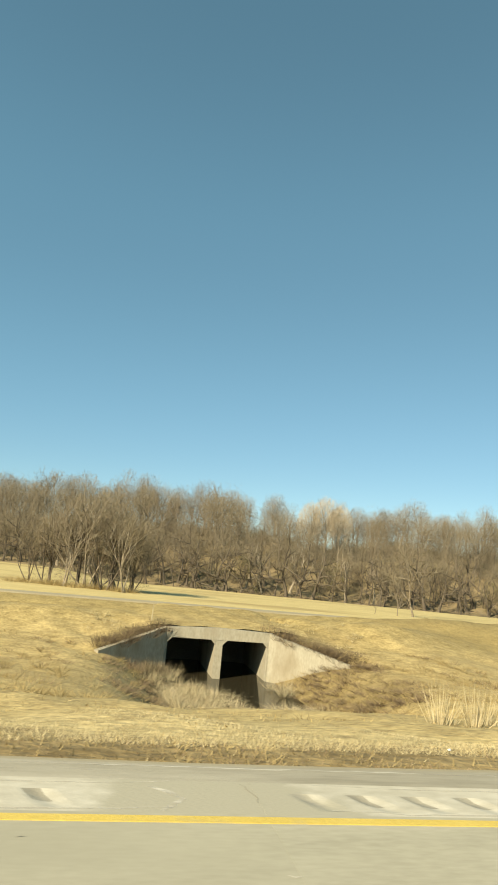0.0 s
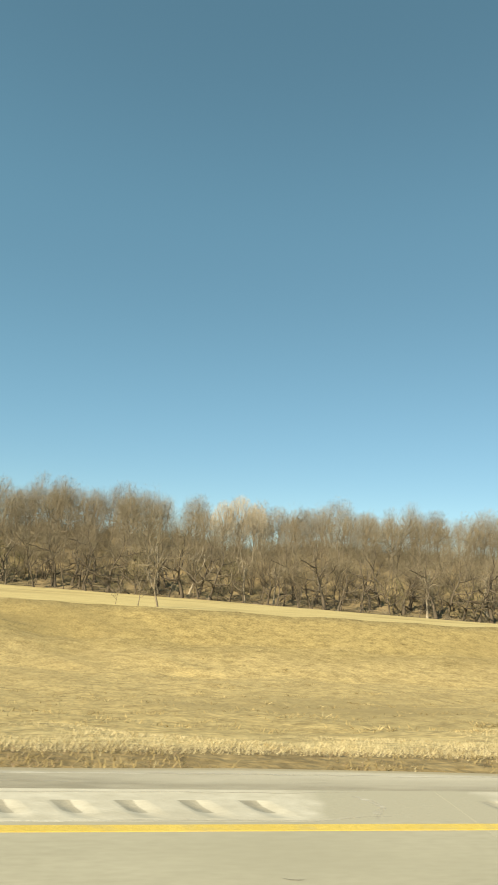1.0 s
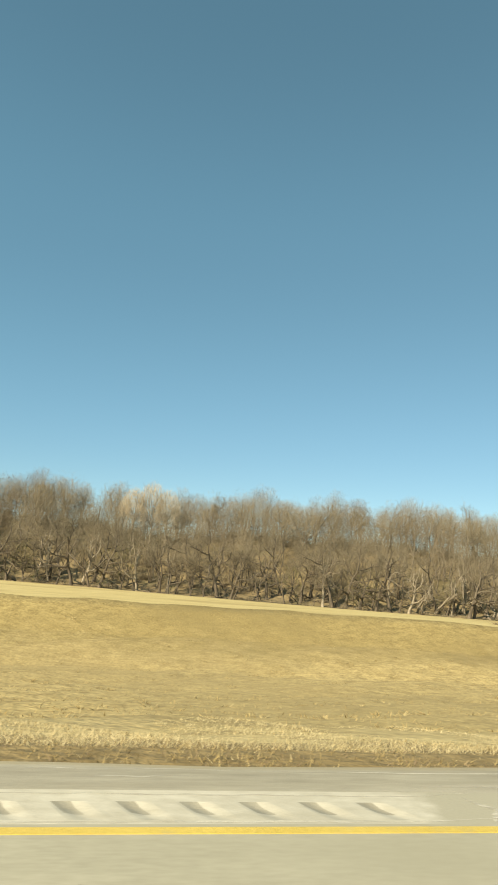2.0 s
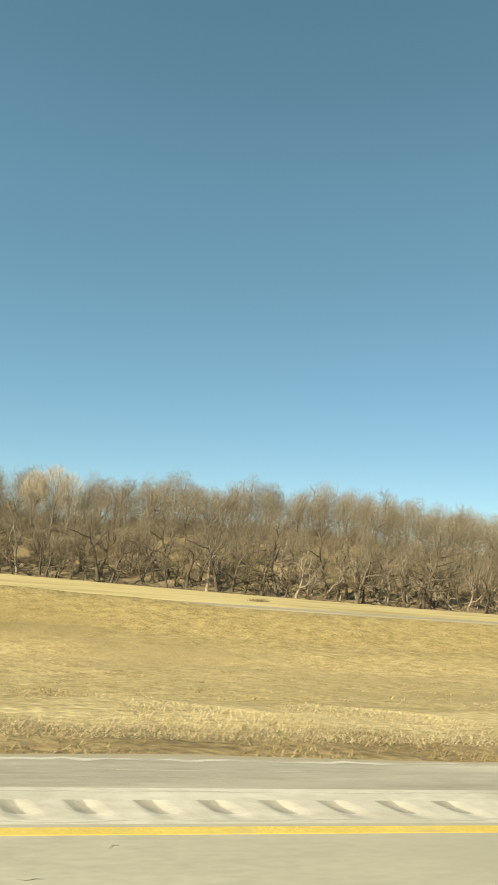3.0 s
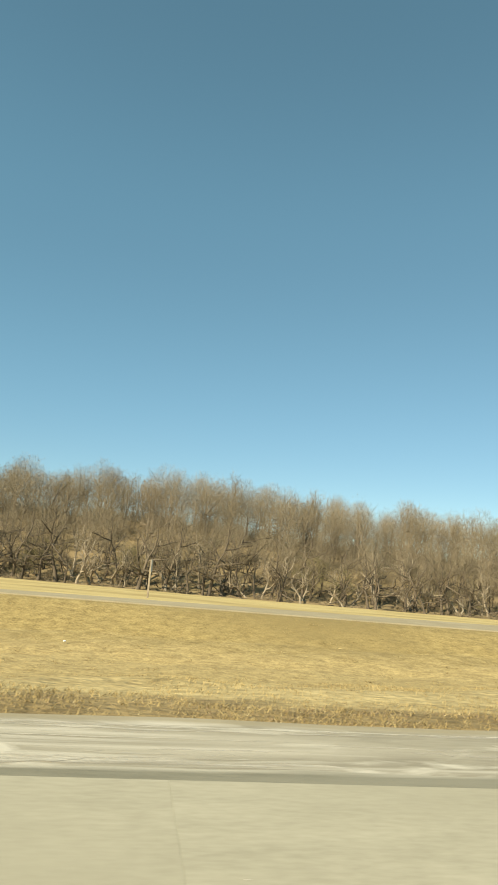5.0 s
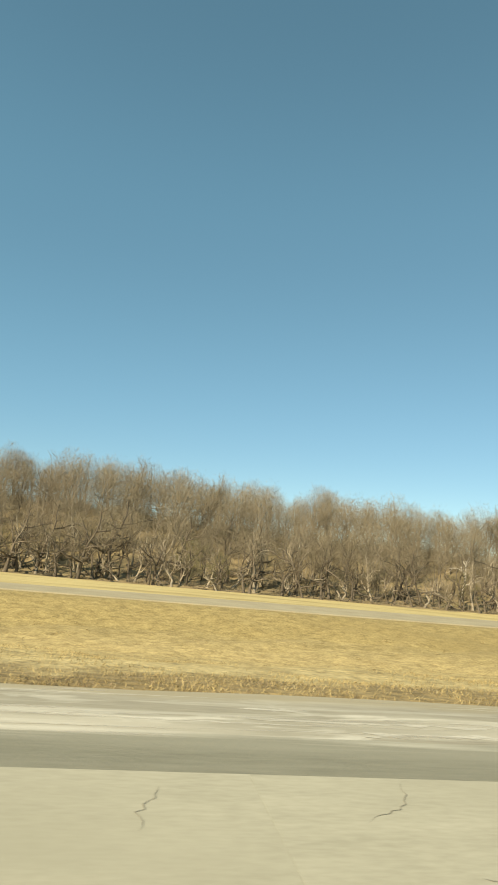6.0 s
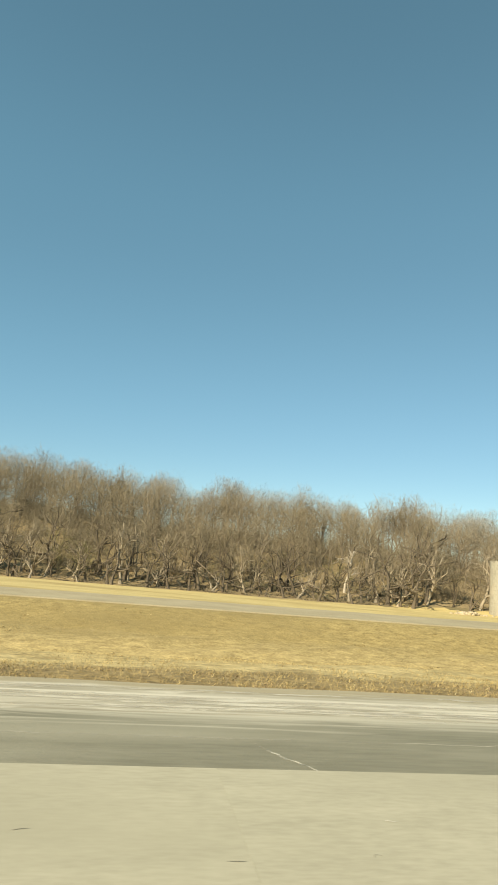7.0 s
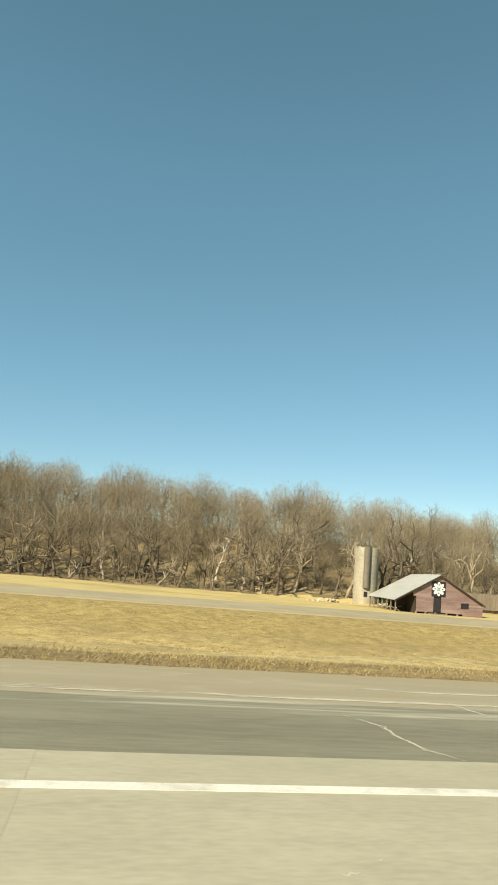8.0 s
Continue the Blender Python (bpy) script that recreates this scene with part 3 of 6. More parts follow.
LINE_Y, SLAB_Y = 3.14, 3.645
highway = thing("road", "light worn concrete highway lane with transverse joints", "road", kind="structure")
xs_all = np.arange(-400, 641, 8.0)
part("road_bed", strip_mesh(xs_all, lambda x: -8.6, lambda x: SLAB_Y - 0.02, lambda x, y: -0.03, 0.2, "road_bed", M_CONCRETE), M_CONCRETE, highway)
shoulder = thing("shoulder", "dusty grey asphalt shoulder widening beside the concrete lane", "shoulder", kind="structure")
xs_sh = np.concatenate([np.arange(-400, -10, 10.0), np.arange(-10, 262, 1.0), np.arange(262, 420, 10.0)])
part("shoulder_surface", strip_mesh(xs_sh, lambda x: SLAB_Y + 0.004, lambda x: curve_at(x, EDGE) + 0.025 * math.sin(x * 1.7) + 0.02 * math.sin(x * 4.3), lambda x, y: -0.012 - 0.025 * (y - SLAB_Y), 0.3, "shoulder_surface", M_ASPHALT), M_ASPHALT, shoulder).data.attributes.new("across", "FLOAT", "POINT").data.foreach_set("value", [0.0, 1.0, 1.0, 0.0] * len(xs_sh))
far_road = tagged(new("road", strip_mesh(np.arange(-400, 641, 5.0), lambda x: 38.9, lambda x: 45.0, lambda x, y: float(far_road_z(x, y)), 0.4, "road", M_FAR_ROAD)), "grey asphalt carriageway beyond the grassy median", "road", kind="structure")
yellow = new("road_line", strip_mesh(np.arange(-60, 116.1, 2.0), lambda x: LINE_Y - 0.034, lambda x: LINE_Y + 0.034, lambda x, y: 0.004, 0.006, "road_line", M_YELLOW))
tagged(yellow, "solid yellow edge line painted on concrete", "road line", kind="structure")
white = new("road_line", strip_mesh(np.arange(175.9, 262, 2.0), lambda x: LINE_Y - 0.044, lambda x: LINE_Y + 0.044, lambda x, y: 0.004, 0.006, "road_line", M_WHITE))
tagged(white, "solid white line painted on concrete", "road line", kind="structure")


def slab_mesh(grooved, seed, d=-0.015, band=True, dusted=M_PALE_SLAB):
    """One concrete slab with chamfered joints; its outer band is dusty and may carry ten milled rumble grooves."""
    rg = random.Random(seed)
    half = SLAB / 2 - 0.0003
    v, f, mi = [], [], []

    def quad(x0, x1, y0, y1, z00, z10, z11, z01, m):
        k = len(v)
        v.extend([(x0, y0, z00), (x1, y0, z10), (x1, y1, z11), (x0, y1, z01)])
        f.append((k, k + 1, k + 2, k + 3))
        mi.append(m if band else 0)

    ya, yb, yc, yd = LINE_Y + 0.075, LINE_Y + 0.12, LINE_Y + 0.35, SLAB_Y
    quad(-half + 0.0006, half - 0.0006, -1.0, ya, 0, 0, 0, 0, 0)
    for sx in (-1, 1):
        x0, x1 = sorted((sx * half, sx * (half - 0.0006)))
        quad(x0, x1, -1.0, yd, *((-0.0008, 0, 0, -0.0008) if sx < 0 else (0, -0.0008, -0.0008, 0)), 0)
    x_lo, x_hi = -half + 0.0006, half - 0.0006
    quad(x_lo, x_hi, ya, yb, 0, 0, 0, 0, 1)
    quad(x_lo, x_hi, yc, yd, 0, 0, 0, 0, 1)
    soft = set()
    centres = [-half + 0.31 + 0.309 * k + rg.uniform(-0.01, 0.01) for k in range(10)] if grooved else []
    lean = lambda y_: 0.06 * (1 - 2 * (y_ - yb) / (yc - yb))
    edge_x = x_lo
    rows = np.linspace(yb, yc, 6)
    for c in centres + [None]:
        # flat concrete up to the groove, then the hollow itself
        nxt = (lambda y_: x_hi) if c is None else (lambda y_, c=c: c - 0.095 + lean(y_))
        before = edge_x if callable(edge_x) else (lambda y_: x_lo)
        for y0, y1 in zip(rows, rows[1:]):
            k = len(v)
            v.extend([(before(y0), y0, 0), (nxt(y0), y0, 0), (nxt(y1), y1, 0), (before(y1), y1, 0)])
            f.append((k, k + 1, k + 2, k + 3))
            mi.append(1 if band else 0)
        if c is None:
            break
        k = len(v)
        for y_ in rows:
            s = (y_ - yb) / (yc - yb)
            for q in range(9):
                u = q / 8
                v.append((c - 0.095 + 0.19 * u + lean(y_), y_, d * math.sin(math.pi * u) ** 2 * min(0.35 + s, 6 * s, 5 * (1 - s))))
        for j in range(5):
            for q in range(8):
                soft.add(len(f))
                f.append((k + 9 * j + q, k + 9 * j + q + 1, k + 9 * (j + 1) + q + 1, k + 9 * (j + 1) + q))
                # darker tone on the left and far faces paints the groove's shaded side
                mi.append(2 if band and 0 < q < 5 and j > 1 else 1 if band else 0)
        edge_x = lambda y_, c=c: c + 0.095 + lean(y_)
    quad(-half, half, yd, yd + 0.0005, 0, 0, -0.14, -0.14, 0)
    me = mesh_of("slab", v, f, [M_CONCRETE, dusted, M_GROOVE], mi)
    me.polygons.foreach_set("use_smooth", [i in soft for i in range(len(f))])
    return me


SLAB = 4.12
GROOVED = [slab_mesh(True, i) for i in range(3)]
WORN = [slab_mesh(True, 5 + i, -0.010) for i in range(2)]
DUSTED, PLAIN = slab_mesh(False, 9, dusted=M_DUSTED), slab_mesh(False, 9, band=False)
for k in range(-4, 59):
    mid = 3.3 + SLAB * k + SLAB / 2
    ob = part("slab", GROOVED[k % 3] if mid < 82 else WORN[k % 2] if mid < 98 else DUSTED if mid < 116 else PLAIN, None, highway)
    ob.location = (mid, 0, 0)


def ribbon(pile, pts, width, rg, z=0.004, step=0.12):
    """A ragged flat ribbon along a polyline, its ends tapered."""
    pts = [Vector((*p, 0)) for p in pts]
    line = []
    for a, b in zip(pts, pts[1:]):
        n = max(2, int((b - a).length / step))
        line += [a.lerp(b, i / n) for i in range(n)]
    line.append(pts[-1])
    v, f = [], []
    for i, p in enumerate(line):
        d = (line[min(i + 1, len(line) - 1)] - line[max(i - 1, 0)]).normalized()
        s = Vector((-d.y, d.x, 0))
        w = width * min(1, 0.25 + 3 * min(i, len(line) - 1 - i) / len(line))
        c = p + s * rg.uniform(-0.5, 0.5) * (0.035 if width < 0.02 else min(width, 0.05))
        v += [c + s * w * rg.uniform(0.2, 0.7), c - s * w * rg.uniform(0.2, 0.7)]
    zf = (lambda y: z) if pts[0].y < SLAB_Y else (lambda y: z - 0.012 - 0.025 * (y - SLAB_Y))
    v = [(q.x, q.y, zf(q.y)) for q in v]
    f = [(2 * i, 2 * i + 1, 2 * i + 3, 2 * i + 2) for i in range(len(line) - 1)]
    return pile.add(v, f)


# newer dark asphalt beside the lane, ragged along its outer edge
xs_dark = np.arange(112, 262, 0.5)
part("dark_surface", strip_mesh(xs_dark, lambda x: SLAB_Y + 0.006, lambda x: max(SLAB_Y + 0.02, curve_at(x, DARK) + 0.02 * math.sin(x * 2.1) + 0.015 * math.sin(x * 5.3)), lambda x, y: -0.0095 - 0.025 * (y - SLAB_Y), 0.02, "dark_surface", M_SEALED), M_SEALED, shoulder, "dark sealed asphalt strip").data.attributes.new("across", "FLOAT", "POINT").data.foreach_set("value", [0.0, 1.0, 1.0, 0.0] * len(xs_dark))

rg = random.Random(5)
dust = Pile()
for i in range(170):
    x0 = rg.uniform(112, 240)
    e, d = float(curve_at(x0, EDGE)), float(curve_at(x0, DARK))
    y0 = rg.uniform(d + 0.09, max(d + 0.12, min(e - 0.1, d + 1.4))) if rg.random() < 0.96 else rg.uniform(3.8, max(3.9, d))
    if y0 < 3.75 or x0 > 182 and rg.random() < 0.55:
        continue
    ln = rg.choice((0.6, 1.5, 3.0, 6.0, 9.0)) * rg.uniform(0.7, 1.3)
    bow = rg.uniform(-0.05, 0.06)
    ribbon(dust, [(x0, y0), (x0 + ln * 0.3, y0 + bow), (x0 + ln * 0.7, y0 + 0.006 * ln - bow * 0.5), (x0 + ln, y0 + 0.012 * ln)], rg.choice((0.02, 0.035, 0.06, 0.1, 0.16)) if y0 > d + 0.08 else 0.012, rg, (0.0012 if y0 > d + 0.08 else 0.0036) + 0.0002 * (i % 5))
ribbon(dust, [(154, 4.1), (160, 4.2), (168, 4.28), (178, 4.36)], 0.012, rg, 0.0048)
ribbon(dust, [(184, 3.69), (190, 3.685), (197, 3.68)], 0.022, rg, 0.0044)
ribbon(dust, [(183.5, 5.32), (196, 5.38), (215, 5.45)], 0.07, rg, 0.002)
x0 = -6.0
while x0 < 114:
    ln = rg.uniform(3, 14)
    y0 = float(curve_at(x0, EDGE)) - rg.uniform(0.07, 0.13)
    ribbon(dust, [(x0, y0), (x0 + ln, float(curve_at(x0 + ln, EDGE)) - 0.1)], rg.choice((0.02, 0.03, 0.045)), rg, 0.0012)
    x0 += ln * rg.uniform(0.8, 1.4)
for i in range(34):
    x0, y0 = rg.uniform(-4, 110), rg.uniform(3.72, 3.98)
    ribbon(dust, [(x0, y0), (x0 + rg.uniform(0.5, 2.5), y0 + rg.uniform(-0.03, 0.03))], rg.choice((0.008, 0.014, 0.026)), rg, 0.001)
for k in range(-2, 24):
    x0 = 3.3 + SLAB * k
    for yy, w in ((LINE_Y + 0.10, 0.022), (SLAB_Y - 0.05, 0.02)):
        ribbon(dust, [(x0 + 0.35, yy + 0.03), (x0 + 0.75, yy), (x0 + 3.3, yy + rg.uniform(-0.015, 0.015)), (x0 + 3.7, yy + 0.04)], w, rg, 0.001)
    ribbon(dust, [(x0 + 3.62, LINE_Y + 0.1), (x0 + 3.72, LINE_Y + 0.25), (x0 + 3.6, LINE_Y + 0.42)], 0.05, rg, 0.001)
# loose wisps where tyres have dragged the dust across the edge of the dark strip
x0 = 118.0
while x0 < 190:
    d = float(curve_at(x0, DARK))
    for k in range(rg.randint(3, 6)):
        xa, ya, ln = x0 + rg.uniform(-0.7, 0.7), d + rg.uniform(-0.12, 0.75), rg.uniform(0.3, 1.3)
        fan = rg.uniform(-0.28, 0.22)
        on_dark = min(ya, ya + fan * ln) < d + 0.1
        ribbon(dust, [(xa, ya), (xa + ln * 0.4, ya + fan * ln * 0.5), (xa + ln, ya + fan * ln * 0.8)], rg.choice((0.015, 0.03, 0.05, 0.08)), rg, (0.0034 if on_dark else 0.0013) + 0.00008 * k, 0.06)
    x0 += rg.uniform(1.6, 3.4)
ribbon(dust, [(180, 5.18), (183, 5.25), (192, 5.33), (204, 5.36), (250, 5.5)], 0.04, rg, 0.003)
PALE_CRACKS = [
    [(199.12, 4.80), (199.32, 4.48), (199.31, 4.20), (199.39, 3.90), (199.54, 3.68)], [(200.31, 5.43), (200.46, 4.93)],
    [(182.31, 4.61), (182.41, 4.30), (182.55, 4.02), (182.64, 3.76), (182.68, 3.66)], [(172.55, 4.22), (172.62, 4.02), (172.84, 3.65)], [(185.22, 4.07), (185.23, 3.69)]]
seams = Pile()
# a hooked smear of chalk left by turning wheels
SMEAR_OUT = [(189.79, 3.80), (190.35, 3.84), (190.90, 3.80), (191.36, 3.83), (191.68, 3.97), (191.82, 4.13), (191.84, 4.36), (191.60, 4.62), (191.19, 4.72), (190.61, 4.58), (190.11, 4.40)]
SMEAR_IN = [(190.15, 3.92), (190.50, 3.95), (190.80, 3.97), (191.05, 4.00), (191.20, 4.08), (191.26, 4.18), (191.24, 4.27), (191.15, 4.36), (191.00, 4.42), (190.80, 4.42), (190.60, 4.37)]
for i in range(70):
    t = rg.random() ** 0.9
    hook = [(a[0] + (b[0] - a[0]) * t + rg.uniform(-0.09, 0.09), a[1] + (b[1] - a[1]) * t + rg.uniform(-0.025, 0.025)) for a, b in zip(SMEAR_OUT, SMEAR_IN)]
    first_ = min(rg.choice((0, 1, 2, 3, 3, 4, 4, 5, 5, 6, 7)), 8)
    thin = i % 3 > 0
    ribbon(seams if thin else dust, hook[first_:first_ + rg.choice((2, 3, 3, 4))], rg.choice((0.006, 0.01, 0.016, 0.026) if thin else (0.06, 0.09)), rg, 0.0034 + 0.00003 * i, 0.04)
# chalk tracked out over two open cracks, in short fuzzy flecks
for line_, many, wide in (([(183.90, 5.45), (184.15, 5.25), (184.12, 4.90), (184.28, 4.52), (184.40, 4.28), (184.38, 4.05), (184.38, 3.75)], 420, 0.08),
                          ([(182.28, 4.66), (182.40, 4.30), (182.55, 4.02), (182.64, 3.76)], 80, 0.02), ([(187.45, 5.70), (187.70, 5.15)], 40, 0.05)):
    for i in range(many):
        k = rg.randrange(len(line_) - 1)
        (xa, ya), (xb, yb), t = line_[k], line_[k + 1], rg.random()
        x0, y0, ln = xa + (xb - xa) * t + rg.gauss(0, wide), ya + (yb - ya) * t, rg.uniform(0.04, 0.16)
        ribbon(seams, [(x0, y0), (x0 + (xb - xa) * ln + rg.uniform(-0.06, 0.06), y0 + (yb - ya) * ln)], rg.choice((0.004, 0.008, 0.014)), rg, 0.0036 + 0.000003 * i, 0.04)
ribbon(seams, [(177, 4.30), (181.2, 4.34), (183, 4.38), (189, 4.42)], 0.007, rg, 0.0047)
for c in PALE_CRACKS[2:]:
    ribbon(dust, c, 0.022, rg, 0.005, 0.05)
for c in PALE_CRACKS[:2]:
    ribbon(seams, c, 0.02, rg, 0.005, 0.05)
    ribbon(seams, [(px + rg.uniform(-0.03, 0.03), py) for px, py in c], 0.012, rg, 0.0054, 0.04)
x0 = 116.0
while x0 < 182:
    ln, off_ = rg.uniform(3, 9), rg.uniform(0.2, 0.32)
    ribbon(seams, [(x0 + ln * k / 3, float(curve_at(x0 + ln * k / 3, EDGE)) - off_ + rg.uniform(-0.015, 0.015)) for k in range(4)], rg.choice((0.012, 0.02, 0.03)), rg, 0.0014, 0.12)
    x0 += ln * rg.uniform(0.8, 1.7)
for y0 in (5.31, 5.36, 5.40):
    ribbon(seams, [(183.5 + rg.uniform(0, 2), y0), (190, y0 + 0.03), (197 + rg.uniform(-3, 3), y0 + 0.06)], 0.02, rg, 0.0025, 0.1)
tagged(part("seam", seams.data(), M_CHALK, shoulder, "chalky white cracks in the asphalt"), kind="stuff")
tagged(part("dust_streaks", dust.data(), M_DUST, shoulder, "chalky white dust streaks"), kind="stuff")

cracks = Pile()
DARK_CRACKS = [
    [(134.99, 3.50), (134.99, 3.35), (134.97, 3.23)], [(135.15, 3.25), (135.16, 3.19), (135.19, 3.07)], [(147.06, 3.44), (146.95, 3.16), (146.96, 2.99)],
    [(148.28, 3.60), (148.17, 3.31), (147.92, 3.10)], [(160.13, 3.42), (160.17, 3.11), (160.37, 3.05)], [(158.68, 2.78), (158.75, 2.65), (158.76, 2.55)],
    [(140.74, 3.47), (140.92, 3.24), (140.99, 3.04)], [(130.63, 3.44), (130.61, 3.15)], [(185.06, 2.86), (185.12, 2.77), (185.22, 2.65)], [(3.25, 3.61), (3.27, 3.49), (3.31, 3.32)], [(194.44, 2.56), (194.5, 2.48), (194.49, 2.40)], [(194.47, 2.50), (194.56, 2.46)]]
for c in DARK_CRACKS:
    ribbon(cracks, c, 0.0045, rg, 0.0025, 0.04)
for i in range(240):
    x0, y0 = rg.uniform(0, 235), rg.uniform(2.1, 3.05)
    ribbon(cracks, [(x0, y0), (x0 + rg.uniform(0.03, 0.12), y0 + rg.uniform(-0.02, 0.02))], 0.006, rg, 0.0025, 0.03)
chips = Pile()
for i in range(220):
    x0, y0 = rg.uniform(-3, 235), rg.uniform(2.1, 3.05)
    ribbon(chips, [(x0, y0), (x0 + rg.uniform(0.02, 0.09), y0 + rg.uniform(-0.01, 0.01))], rg.choice((0.006, 0.01, 0.014)), rg, 0.0012, 0.02)
tagged(part("chips", chips.data(), M_CHALK, highway, "small pale chips in the concrete"), kind="stuff")
tagged(part("surface_cracks", cracks.data(), M_CRACK, highway, "short dark cracks and spalls"), kind="stuff")


# ---------------------------------------------------------------- trees
def limb(rng, start, way, length, r0, r1, n, wander, lift):
    pts, d = [np.array(start, float)], np.array(way, float)
    for i in range(n):
        d = d + rng.normal(0, wander, 3) + np.array((0, 0, lift))
        d /= np.linalg.norm(d)
        pts.append(pts[-1] + d * length / n)
    return np.array(pts), np.linspace(r0, r1, n + 1)


def side_way(rng, d, spread):
    r = rng.normal(0, 1, 3)
    r -= d * r.dot(d)
    r /= np.linalg.norm(r) + 1e-9
    w = d * math.cos(spread) + r * math.sin(spread)
    return w / np.linalg.norm(w)


def grow(seed, height=11.0, girth=0.19, first=0.25, limbs=8, subs=5, tips=4, twigs=6, wander=0.22, spread=1.0, lift=0.06, twig_r=0.014, lean=0.1, stems=1, limb_end=0.010, sub_r=0.024):
    """Arrays of a bare tree: the wood (trunk, limbs) and the crown of fine twigs."""
    rng = np.random.default_rng(seed)
    wood, crown = Pile(), Pile()
    for s in range(stems):
        d0 = np.array((rng.normal(0, lean + 0.25 * (stems > 1)), rng.normal(0, lean + 0.2 * (stems > 1)), 1.0))
        d0 /= np.linalg.norm(d0)
        off = np.array((rng.normal(0, 0.25), rng.normal(0, 0.25), -0.25)) if stems > 1 else np.array((0, 0, -0.25))
        hh = height * rng.uniform(0.75, 1.0) if stems > 1 else height
        tp, tr = limb(rng, off, d0, hh * 0.66, girth, girth * 0.22, 7, wander * 0.55, 0.12)
        tr[0] *= 1.35
        wood.add(*tube(tp, tr, 6))
        for k in range(limbs):
            t = first + (1 - first) * (k + rng.uniform(0.2, 0.9)) / limbs
            i = min(int(t * 7), 6)
            p = tp[i] + (tp[i + 1] - tp[i]) * (t * 7 - i)
            d = (tp[i + 1] - tp[i]) / np.linalg.norm(tp[i + 1] - tp[i])
            ln = height * (0.50 - 0.16 * t) * rng.uniform(0.8, 1.2)
            lp, lr = limb(rng, p, side_way(rng, d, spread * (1.2 - 0.75 * t) * rng.uniform(0.75, 1.15)), ln, max(0.03, girth * (0.66 - 0.34 * t)), limb_end, 5, wander, lift)
            wood.add(*tube(lp, lr, 5))
            for q in range(subs):
                t2 = 0.22 + 0.78 * (q + rng.uniform(0, 0.9)) / subs
                i2 = min(int(t2 * 5), 4)
                p2 = lp[i2] + (lp[i2 + 1] - lp[i2]) * (t2 * 5 - i2)
                d2 = (lp[i2 + 1] - lp[i2]) / np.linalg.norm(lp[i2 + 1] - lp[i2])
                bp, br = limb(rng, p2, side_way(rng, d2, rng.uniform(0.5, 1.0)), ln * rng.uniform(0.35, 0.6), sub_r, 0.010, 3, wander, lift)
                wood.add(*tube(bp, br, 3))
                for w in range(tips):
                    t3 = (w + rng.uniform(0.1, 0.95)) / tips
                    i3 = min(int(t3 * 3), 2)
                    p3 = bp[i3] + (bp[i3 + 1] - bp[i3]) * (t3 * 3 - i3)
                    d3 = (bp[i3 + 1] - bp[i3]) / np.linalg.norm(bp[i3 + 1] - bp[i3])
                    w3 = side_way(rng, d3, rng.uniform(0.3, 0.9))
                    cp, cr = limb(rng, p3, w3, rng.uniform(0.7, 1.3), twig_r * 1.2, twig_r * 0.5, 2, wander, lift)
                    crown.add(*tube(cp, cr, 3))
                    for g in range(twigs):
                        b = cp[1] + (cp[2] - cp[0]) * rng.uniform(-0.5, 0.5)
                        e = b + side_way(rng, w3, rng.uniform(0.4, 1.4)) * rng.uniform(0.3, 0.95) + np.array((0, 0, 0.08))
                        s3 = np.cross(e - b, rng.normal(0, 1, 3))
                        s3 *= twig_r / (np.linalg.norm(s3) + 1e-9)
                        crown.add((b - s3, b + s3, e), ((0, 1, 2),))
    return wood.data(), crown.data()


def tree_meshes(seed, bark, twig, **kw):
    (wv, wf), (cv, cf) = grow(seed, **kw)
    return mesh_of("trunk", wv, wf, bark, smooth=True), mesh_of("crown", cv, cf, twig)


